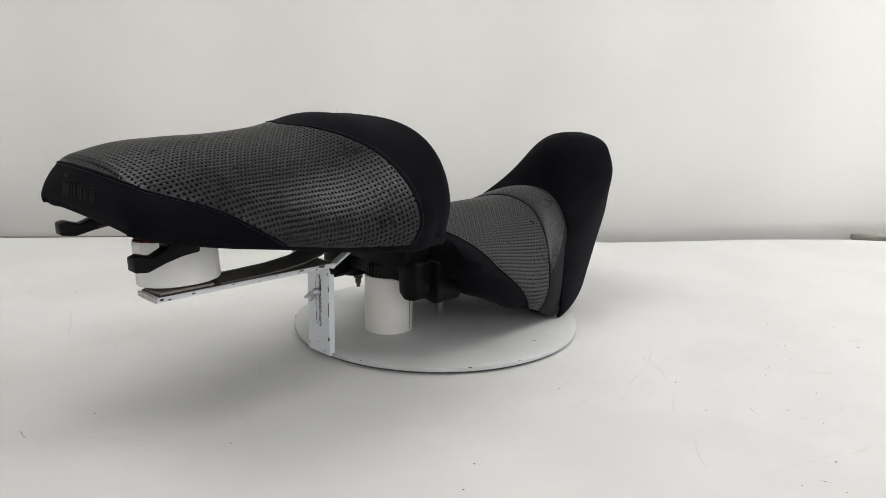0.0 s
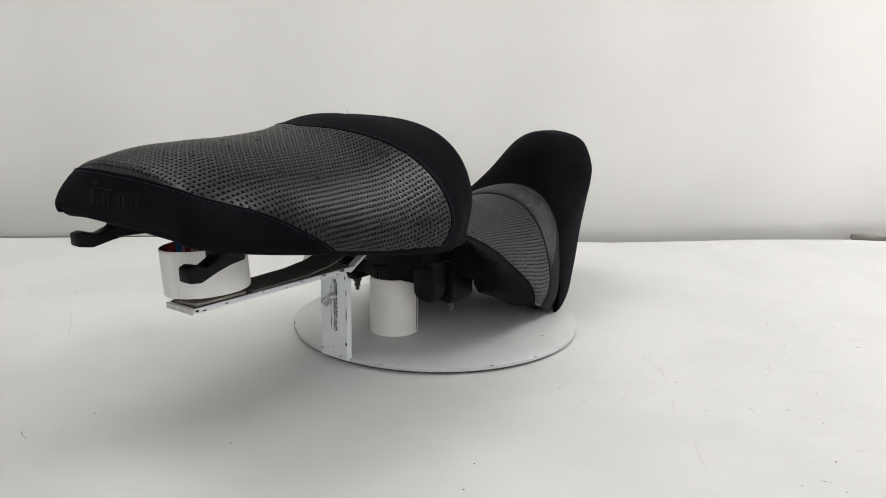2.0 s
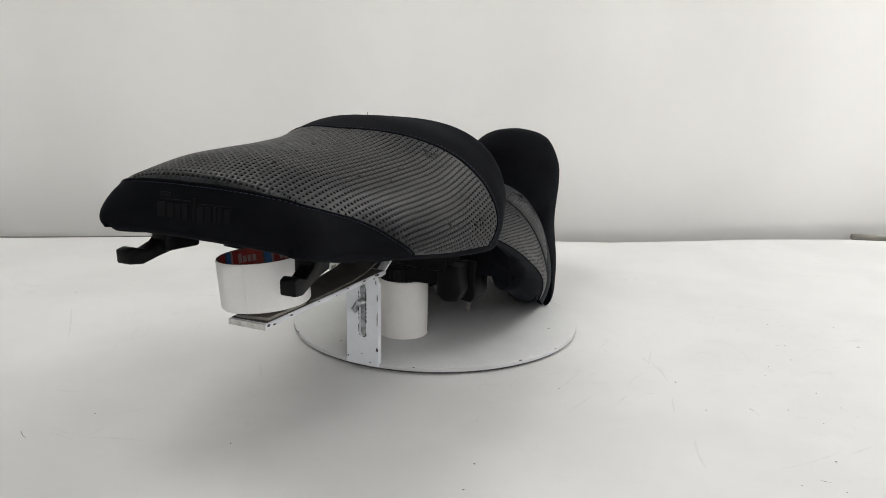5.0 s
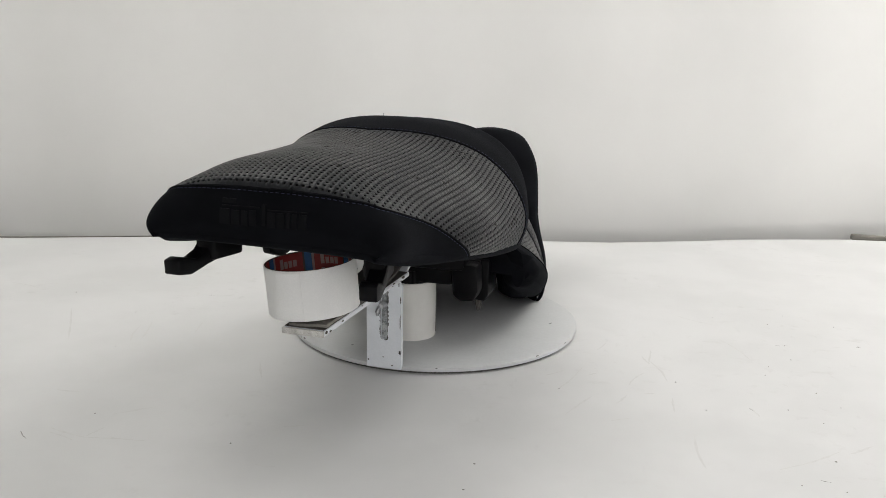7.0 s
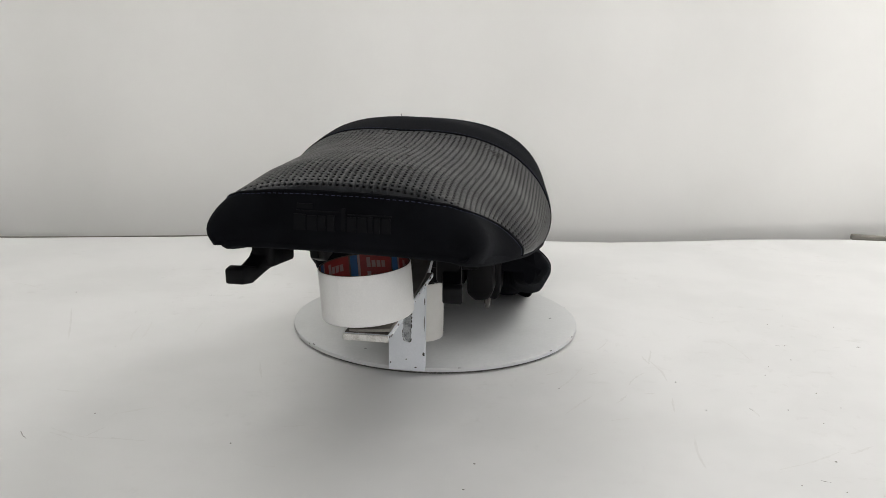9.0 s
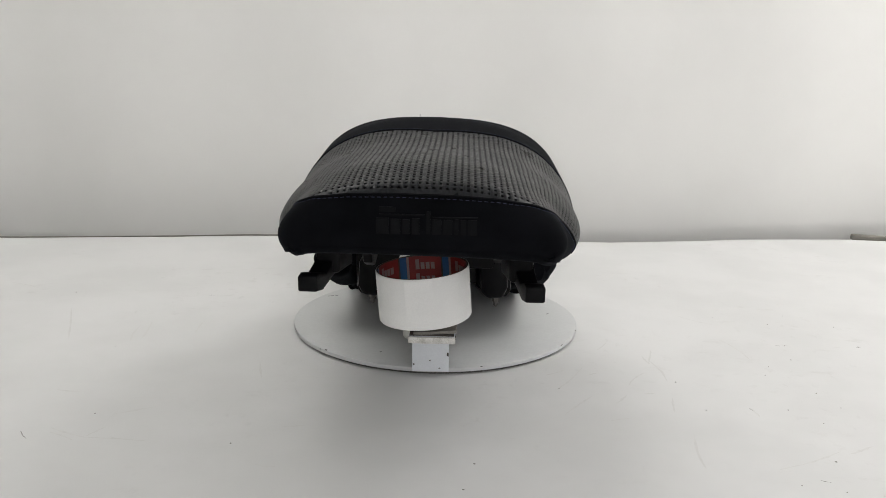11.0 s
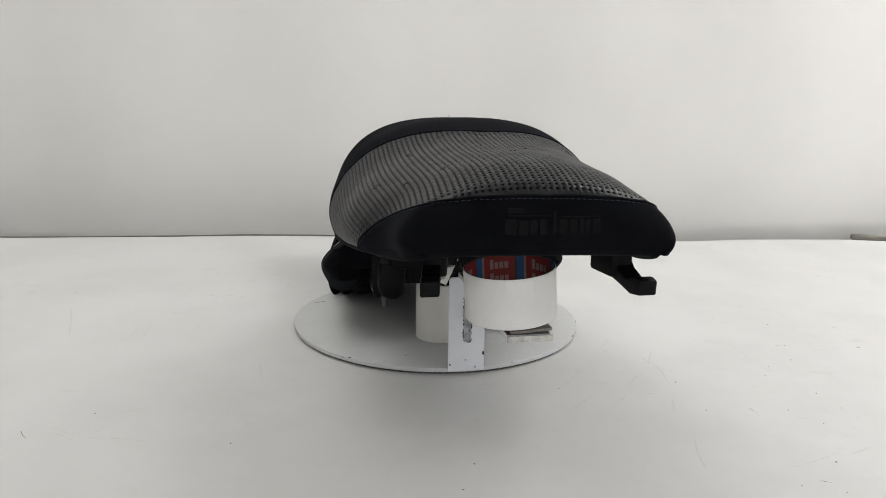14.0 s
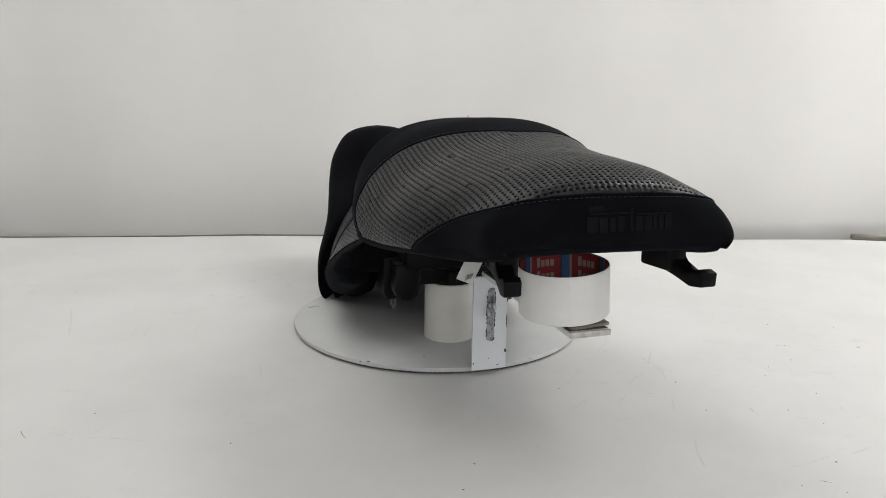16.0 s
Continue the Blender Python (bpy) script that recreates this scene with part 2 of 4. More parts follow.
def perforated(shell, lo, hi, pitch_u, pitch_v, half_u, half_v, depth):
    """A woven leather cover between the seams lo(a) and hi(a): straps and ribbons round rows of open slots, each slot with its own walls.
    half_u and half_v: half-sizes of a slot as shares of the pitch. Returns a bmesh."""
    aa = np.linspace(-1, 1, 401)
    u0, u1 = lo(aa).min(), hi(aa).max()
    fine = np.linspace(u0, u1, 600)
    crown = shell.at(fine, np.zeros(600))
    run = np.concatenate([[0], np.cumsum(np.linalg.norm(np.diff(crown, axis=0), axis=1))])
    nu = int(run[-1] / pitch_u)
    half = np.interp(np.arange(2 * nu + 1) * run[-1] / (2 * nu), run, fine)

    def across(u, v):
        P = shell.at(np.full(401, u), aa)
        d = np.concatenate([[0], np.cumsum(np.linalg.norm(np.diff(P, axis=0), axis=1))])
        return np.interp(v, d - d[200], aa)

    top = max(np.linalg.norm(np.diff(shell.at(np.full(401, u), aa), axis=0), axis=1)[200:].sum() for u in half[::8])
    nv = int(top / pitch_v) + 1
    v = np.arange(-2 * nv, 2 * nv + 1) * pitch_v / 2
    A = np.stack([across(u, v) for u in half])
    U = np.broadcast_to(half[:, None], A.shape)
    inside = (U > lo(A) + 0.0004) & (U < hi(A) - 0.0004) & (np.abs(A) < 0.999)
    Uc = np.clip(U, lo(A), hi(A))
    # relief: ribbons run along the seat, straps lie a little lower between the slots
    jj = np.arange(A.shape[1])[None] % 2
    ii = np.arange(A.shape[0])[:, None] % 2
    lift = np.where(inside, np.where(jj == 0, 0.00020, 0.0) + 0 * ii, 0.0)
    P = shell.at(Uc, A) + (shell.at(Uc, A, 1.0) - shell.at(Uc, A)) * lift[..., None]
    verts, faces, index = [], [], {}

    def vert(i, j):
        if (i, j) not in index:
            index[(i, j)] = len(verts)
            verts.append(P[i, j])
        return index[(i, j)]

    cells = []
    for i in range(0, A.shape[0] - 1, 2):
        for j in range(0, A.shape[1] - 1, 2):
            ring = [(i, j), (i, j + 1), (i, j + 2), (i + 1, j + 2), (i + 2, j + 2), (i + 2, j + 1), (i + 2, j), (i + 1, j)]
            ok = [inside[r] for r in ring]
            c = A[i + 1, j + 1]
            room = (half[i + 2] - half[i]) * (half_u + 0.22)
            near = abs(A[i + 1, min(j + 2, A.shape[1] - 1)]) < 0.9985 and abs(A[i + 1, j]) < 0.9985
            if inside[i + 1, j + 1] and near and lo(c) + room < half[i + 1] < hi(c) - room:
                cells.append((i, j, ring))
            elif any(ok) or inside[i + 1, j + 1]:
                for r, c in ((i, j), (i, j + 1), (i + 1, j), (i + 1, j + 1)):
                    faces.append([vert(r, c), vert(r, c + 1), vert(r + 1, c + 1), vert(r + 1, c)])
    if cells:
        I = np.array([[c[0] + 1, c[1] + 1] for c in cells])
        # slot corners in the order of the ring: (along, across)
        order = [(-1, -1), (-1, 0), (-1, 1), (0, 1), (1, 1), (1, 0), (1, -1), (0, -1)]
        uc, ac = U[I[:, 0], I[:, 1]], A[I[:, 0], I[:, 1]]
        du = (U[I[:, 0] + 1, I[:, 1]] - U[I[:, 0] - 1, I[:, 1]]) / 2
        for k, (su, sv) in enumerate(order):
            r = 0.86 if su and sv else 1.0
            uu = uc + su * r * 2 * half_u * du
            da_side = np.where(sv > 0, A[I[:, 0], I[:, 1] + 1] - ac, ac - A[I[:, 0], I[:, 1] - 1])
            skew = (A[I[:, 0] + 1, I[:, 1]] - A[I[:, 0] - 1, I[:, 1]]) / 2
            av = ac + sv * r * 2 * half_v * da_side + su * r * 2 * half_u * skew
            base = shell.at(uu, av)
            nrm = shell.at(uu, av, 1.0) - base
            if k == 0:
                rings = [[], []]
            rings[0].append(base - 0.00010 * nrm)
            rings[1].append(base - depth * nrm)
        rings = np.array(rings)
        for c, (i, j, ring) in enumerate(cells):
            at0 = len(verts)
            verts.extend(rings[0, :, c])
            verts.extend(rings[1, :, c])
            out = [vert(*r) for r in ring]
            for k in range(8):
                q = (k + 1) % 8
                faces.append([out[k], out[q], at0 + q, at0 + k])
                faces.append([at0 + k, at0 + q, at0 + 8 + q, at0 + 8 + k])
    # floats: at each crossing one strap rides over the other, in turn
    p, q = np.meshgrid(np.linspace(-1, 1, 5), np.linspace(-1, 1, 3), indexing="ij")
    I, J = np.meshgrid(np.arange(2, A.shape[0] - 2, 2), np.arange(2, A.shape[1] - 2, 2), indexing="ij")
    I, J = I.ravel(), J.ravel()
    keep = np.all([inside[I + a, J + b] for a in (-1, 0, 1) for b in (-1, 0, 1)], axis=0)
    I, J = I[keep], J[keep]
    over = ((I + J) // 2) % 2 == 0
    ribbon = [(pick, 0, 1.0, 0.85 * (1 - 2 * half_v), 0.00042 + turn * 0.00010 * np.cos(p * math.pi / 2) - 0.00020 * q**2) for pick, turn in ((over, -1), (~over, 1))]
    strap = (over, 1, 0.95, 0.68 * (1 - 2 * half_u), 0.00046 * np.cos(p * math.pi / 2) ** 0.7 * (1 - 0.4 * q**2) + 0.00008)
    for pick, crosswise, long_, wide, high in (*ribbon, strap):
        ci, cj = I[pick], J[pick]
        du, dv = (wide * q, long_ * p) if crosswise else (long_ * p, wide * q)
        du, dv = du[None], dv[None]
        u0_, a0_ = U[ci, cj][:, None, None], A[ci, cj][:, None, None]
        at_u = u0_ + du * np.where(du > 0, U[ci + 1, cj][:, None, None] - u0_, u0_ - U[ci - 1, cj][:, None, None])
        side = np.where(dv > 0, A[ci, cj + 1][:, None, None] - a0_, a0_ - A[ci, cj - 1][:, None, None])
        skew = np.where(du > 0, A[ci + 1, cj][:, None, None] - a0_, a0_ - A[ci - 1, cj][:, None, None])
        at_a = np.clip(a0_ + dv * side + du * skew, -0.9995, 0.9995)
        up = np.broadcast_to(high[None], at_u.shape)
        base = shell.at(at_u, at_a)
        spots = base + (shell.at(at_u, at_a, 1.0) - base) * up[..., None]
        for patch in spots:
            at0 = len(verts)
            verts.extend(patch.reshape(-1, 3))
            for r in range(4):
                for c in range(2):
                    k = at0 + 3 * r + c
                    faces.append([k, k + 1, k + 4, k + 3])
    me = bpy.data.meshes.new("tmp")
    me.from_pydata([tuple(map(float, p)) for p in verts], [], faces)
    me.validate()
    bm = bmesh.new()
    bm.from_mesh(me)
    bpy.data.meshes.remove(me)
    bmesh.ops.dissolve_degenerate(bm, dist=1e-6, edges=bm.edges)
    return bm


def cord(points, radius, n=6):
    """A round cord through points."""
    bm = bmesh.new()
    P = [Vector(p) for p in points]
    rings = []
    for i, p in enumerate(P):
        d = (P[min(i + 1, len(P) - 1)] - P[max(i - 1, 0)]).normalized()
        s = d.orthogonal().normalized()
        t = d.cross(s)
        rings.append([bm.verts.new(p + radius * (math.cos(2 * math.pi * k / n) * s + math.sin(2 * math.pi * k / n) * t)) for k in range(n)])
    for a, b in zip(rings, rings[1:]):
        # match the rings at their nearest corners
        o = min(range(n), key=lambda q: (a[0].co - b[q].co).length)
        step = 1 if (a[1].co - b[(o + 1) % n].co).length < (a[1].co - b[o - 1].co).length else -1
        for k in range(n):
            bm.faces.new((a[k], a[(k + 1) % n], b[(o + step * (k + 1)) % n], b[(o + step * k) % n]))
        b[:] = [b[(o + step * k) % n] for k in range(n)]
    bm.faces.new(rings[0])
    bm.faces.new(rings[-1])
    return bm


def stitches(shell, us, aa, lift, radius, every=0.0046, length=0.0026):
    """A row of short stitches along a seam on a shell."""
    pts = shell.at(us, aa, lift)
    run = np.concatenate([[0], np.cumsum(np.linalg.norm(np.diff(pts, axis=0), axis=1))])
    out = []
    for s in np.arange(0.003, run[-1] - length, every):
        ends = [Vector([float(np.interp(q, run, pts[:, k])) for k in range(3)]) for q in (s, s + length)]
        out.append(cord([ends[0], (ends[0] + ends[1]) / 2, ends[1]], radius, 4))
    return join(*out)


# ---- the room ----
def grid_surface(f, nx, ny):
    bm = bmesh.new()
    V = [[bm.verts.new(f(i / (nx - 1), j / (ny - 1))) for i in range(nx)] for j in range(ny)]
    for j in range(ny - 1):
        for i in range(nx - 1):
            bm.faces.new((V[j][i], V[j][i + 1], V[j + 1][i + 1], V[j + 1][i]))
    return bm


SHEET = -0.004


def back_edge(x):
    """The sheet's far edge, slightly wavy."""
    return float(np.interp(x, (-1.5, -0.85, -0.57, -0.39, -0.245, 0.0, 0.36, 0.55, 0.64, 0.86, 0.94, 1.5), (0.46, 0.483, 0.511, 0.538, 0.545, 0.533, 0.523, 0.553, 0.573, 0.589, 0.581, 0.54)))


def sheet_point(s, t):
    x = -1.5 + 3.0 * s
    v = t * 1.12
    y = -1.6 + (back_edge(x) + 1.6) * min(v, 1.0)
    z = SHEET
    if v > 1.0:
        d = (v - 1.0) / 0.12
        y += 0.02 * math.sin(min(d * 4, 1) * math.pi / 2)
        z -= 0.02 * (1 - math.cos(min(d * 4, 1) * math.pi / 2)) + max(d - 0.25, 0) * 0.5
    return (x, y, z)


def curtain_point(s, t):
    x = -2.4 + 4.8 * s
    z = float(np.interp(t, (0, 0.1, 0.6, 1), (-0.78, -0.10, 0.14, 2.32)))
    # the cloth turns away under a soft fold near its foot
    top = float(np.interp(x, (-1.2, -0.3, 0.2, 0.75, 0.95, 1.2), (-0.036, -0.034, -0.015, 0.008, 0.012, 0.018))) + 0.004 * math.sin(9 * x)
    d = max(0.0, top - z)
    y = 0.70 + min(0.10, 0.33 * d * d / (d + 0.04)) + 0.012 * math.sin(5.2 * x + 0.4) + 0.006 * math.sin(13.0 * x + 1.0 + 0.3 * z) + 0.004 * noise.noise(Vector((x * 3, z * 1.2, 0)))
    return (x, y, z)


SPECKS = [(-0.335, -0.302), (-0.391, -0.115), (-0.338, 0.109), (-0.544, 0.114), (-0.419, 0.022), (-0.186, -0.36), (0.136, -0.224), (0.28, -0.275), (0.447, -0.078), (0.433, -0.128), (0.396, -0.151), (0.381, -0.178), (0.366, -0.272), (0.424, -0.265),
          (0.361, -0.38), (0.311, -0.422), (0.344, -0.432), (0.416, -0.228), (0.388, -0.302), (0.541, -0.079), (0.394, 0.037), (0.461, 0.008), (0.549, 0.0), (0.025, -0.435), (0.036, -0.392), (0.499, 0.047), (0.27, -0.202)]
# wiped marks beside the turntable, and farther out over the sheet: ends of each
SCUFFS_BY_DISC = [(0.201, -0.103, 0.221, -0.069), (0.215, -0.212, 0.242, -0.175), (0.254, -0.148, 0.27, -0.1), (0.258, -0.139, 0.261, -0.2), (0.253, -0.12, 0.256, -0.148), (0.189, -0.177, 0.171, -0.187), (0.226, -0.234, 0.238, -0.234), (0.17, -0.241, 0.132, -0.29), (0.25, -0.33, 0.239, -0.395),
                  (0.19, -0.261, 0.207, -0.239), (0.126, -0.187, 0.151, -0.169), (0.133, -0.227, 0.173, -0.16), (0.254, -0.245, 0.246, -0.28), (0.175, -0.302, 0.199, -0.295), (-0.205, -0.156, -0.192, -0.207), (-0.146, -0.324, -0.122, -0.32), (-0.156, -0.397, -0.135, -0.402)]
SCUFFS_FAR_OUT = [(0.304, -0.395, 0.376, -0.36), (0.381, -0.365, 0.412, -0.348), (0.327, -0.267, 0.33, -0.288), (0.37, -0.054, 0.383, -0.134), (0.39, -0.202, 0.393, -0.212), (0.346, 0.04, 0.382, 0.004), (-0.363, -0.333, -0.322, -0.352), (-0.322, -0.352, -0.263, -0.358), (-0.361, -0.342, -0.33, -0.358),
                  (-0.317, -0.302, -0.282, -0.284), (-0.311, -0.061, -0.314, -0.016), (-0.38, -0.096, -0.391, -0.031), (-0.371, -0.085, -0.381, -0.019), (-0.516, 0.038, -0.461, -0.089), (-0.4, -0.245, -0.375, -0.249), (-0.669, 0.164, -0.61, 0.135), (-0.323, -0.35, -0.313, -0.331)]
DARK_SCRATCHES = [(-0.388, -0.340, -0.374, -0.356), (0.331, -0.412, 0.339, -0.416), (0.327, -0.268, 0.329, -0.276), (0.538, -0.079, 0.545, -0.081), (-0.343, 0.109, -0.333, 0.109), (0.436, -0.076, 0.441, -0.079)]


def smear(x0, y0, x1, y1, wide, rng):
    """A thin tapering smear on the sheet, with ragged edges."""
    n = 12
    d = Vector((x1 - x0, y1 - y0, 0))
    side = Vector((-d.y, d.x, 0)).normalized()
    bow = rng.uniform(-0.06, 0.06) * d.length
    bm = bmesh.new()
    rows = []
    for k in range(n + 1):
        q = k / n
        c = Vector((x0, y0, SHEET + 0.00015)) + d * q + side * (bow * math.sin(math.pi * q) + rng.uniform(-0.0004, 0.0004))
        w = wide * (0.15 + math.sin(math.pi * q) ** 0.6) * rng.uniform(0.3, 1.0)
        rows.append([bm.verts.new(c + side * w), bm.verts.new(c + Vector((0, 0, 0.00004))), bm.verts.new(c - side * w)])
    for p, q in zip(rows, rows[1:]):
        for k in (0, 1):
            bm.faces.new((p[k], p[k + 1], q[k + 1], q[k]))
    return bm


def build_room():
    r = part("table_sheet", grid_surface(sheet_point, 90, 110), "sheet")
    tagged(r, "white vinyl sheet spread over the work table, scuffed", "sheet", kind="structure")
    rng = random.Random(12)
    for x, y in SPECKS:
        part("speck", lathe([(0.0, 0.0), (rng.uniform(0.0004, 0.0008), 0.0), (0.0004, 0.0006), (0.0, 0.0006)], 7, pose(x, y, SHEET + 0.0002) @ Matrix.Diagonal((rng.uniform(0.8, 1.8), 1, 1, 1))), "speck", r, "small dark speck", smooth=False)
    for x0, y0, x1, y1 in SCUFFS_BY_DISC + SCUFFS_FAR_OUT:
        part("scuff", smear(x0, y0, x1, y1, 0.0015, rng), "mark", r, "faint grey scuff")
    for x0, y0, x1, y1 in DARK_SCRATCHES:
        part("scratch", smear(x0, y0, x1, y1, 0.0005, rng), "speck", r, "short dark scratch")
    t = part("table_top", box(0, -0.56, -0.034, 3.0, 2.0, 0.05, 0.004), "wall", smooth=False)
    tagged(t, "plain white table top under the sheet", "table", kind="structure")
    b = part("backdrop", grid_surface(curtain_point, 140, 100), "curtain")
    tagged(b, "white cloth backdrop hanging behind the table in soft folds", "backdrop", kind="structure")
    # added dark cord: draws the shadow gap between sheet and backdrop as a line
    hem = cord([(x, back_edge(x) + 0.004, SHEET + 0.0005) for x in np.linspace(-1.3, -0.12, 60)], 0.0016, 6)
    tagged(part("edge_shade", hem, "rail"), "thin grey-brown cord standing for the shadow gap along the sheet's far edge", "hem", kind="structure")
    # added dark bar in place of the soft shadow low on the backdrop
    tagged(part("corner_shade", box(1.055, 0.615, -0.011, 0.32, 0.012, 0.013, 0.004, pose(0, 0, 0, 0, 3, 0)), "rail"), "thin grey-brown bar standing for the soft shadow behind the sheet", "rail", kind="structure")
    for name, c, d in (("floor", (0, -0.6, -0.83), (5.2, 4.4, 0.06)), ("wall_north", (0, 1.55, 0.75), (5.2, 0.1, 3.1)), ("wall_south_1", (-1.475, -2.75, 0.75), (2.25, 0.1, 3.1)), ("wall_south_2", (2.225, -2.75, 0.75), (0.75, 0.1, 3.1)), ("wall_south_3", (0.75, -2.75, -0.25), (2.2, 0.1, 1.1)), ("wall_south_4", (0.75, -2.75, 1.95), (2.2, 0.1, 0.7)),
                       ("wall_east", (2.55, -0.6, 0.75), (0.1, 4.2, 3.1)), ("wall_west", (-2.55, -0.6, 0.75), (0.1, 4.2, 3.1)), ("ceiling", (0, -0.6, 2.33), (5.2, 4.4, 0.06))):
        tagged(part(name, box(*c, *d), "floor" if name == "floor" else "wall", smooth=False), "plain white workshop " + name.split("_")[0], name.split("_")[0], kind="structure")
    wx, wy, wz, ww, wh = WIN
    frame_ = tagged(part("window_1", join(box(wx - ww / 2 + 0.03, -2.76, wz, 0.06, 0.06, wh), box(wx + ww / 2 - 0.03, -2.76, wz, 0.06, 0.06, wh), box(wx, -2.76, wz + wh / 2 - 0.03, ww - 0.12, 0.06, 0.06),
                                          box(wx, -2.76, wz - wh / 2 + 0.03, ww - 0.12, 0.06, 0.06), box(wx, -2.76, wz, 0.05, 0.05, wh - 0.12)), "wall", smooth=False), "white framed workshop window with plain daylight", "window", kind="structure")
    for place, sx, sy, watts, tone in PANELS:
        c = thing("ceiling_light", "white hanging light panel above the table", "lamp", "lights above the table")
        c.location = place
        part("housing", box(0, 0, 0.02, sx + 0.04, sy + 0.04, 0.03, 0.004), "paint", c)
        part("diffuser", box(0, 0, 0.0, sx, sy, 0.008), "glow", c, "glowing white diffuser")
        for x in (-sx * 0.4, sx * 0.4):
            part("hanger", box(x, 0, (2.30 - place[2] + 0.03) / 2 + 0.03, 0.004, 0.004, 2.30 - place[2] - 0.03), "steel", c)


def flake(c, axis, su, sv, deep=0.0004):
    """An irregular chip of paint, lying square to the axis (0 x, 1 y)."""
    rng = random.Random(int(abs(c[0] * 7e4 + c[1] * 3e4 + c[2] * 5e4)))
    ring = []
    for k in range(9):
        q, r = 2 * math.pi * k / 9, rng.uniform(0.55, 1.1) / 2
        ring.append((r * su * math.cos(q), r * sv * math.sin(q)))
    bm = bmesh.new()
    rows = []
    for d in (-deep, deep):
        rows.append([bm.verts.new((c[0] + d, c[1] + p, c[2] + q) if axis == 0 else (c[0] + p, c[1] + d, c[2] + q)) for p, q in ring])
    bm.faces.new(rows[0])
    bm.faces.new(rows[1])
    for k in range(9):
        bm.faces.new((rows[0][k], rows[0][k - 1], rows[1][k - 1], rows[1][k]))
    return bm


def worn_edge(ring, y, seed):
    """A ragged narrow band round an opening in the plane y."""
    rng = random.Random(seed)
    pts = []
    for k in range(len(ring)):
        a, b = ring[k], ring[(k + 1) % len(ring)]
        steps = max(1, int(math.dist(a, b) / 0.0022))
        pts += [(a[0] + (b[0] - a[0]) * i / steps, a[1] + (b[1] - a[1]) * i / steps) for i in range(steps)]
    cx, cz = sum(p[0] for p in ring) / len(ring), sum(p[1] for p in ring) / len(ring)
    bm = bmesh.new()
    inner = [bm.verts.new((x, y, z)) for x, z in pts]
    outer = []
    for x, z in pts:
        dx, dz = x - cx, (z - cz) * 0.15
        n = math.hypot(dx, dz)
        w = rng.choice((0.0001, 0.0003, 0.0008, 0.0013, 0.0017))
        outer.append(bm.verts.new((x + dx / n * w, y, z + dz / n * w)))
    for k in range(len(pts)):
        bm.faces.new((inner[k - 1], inner[k], outer[k], outer[k - 1]))
    return bm


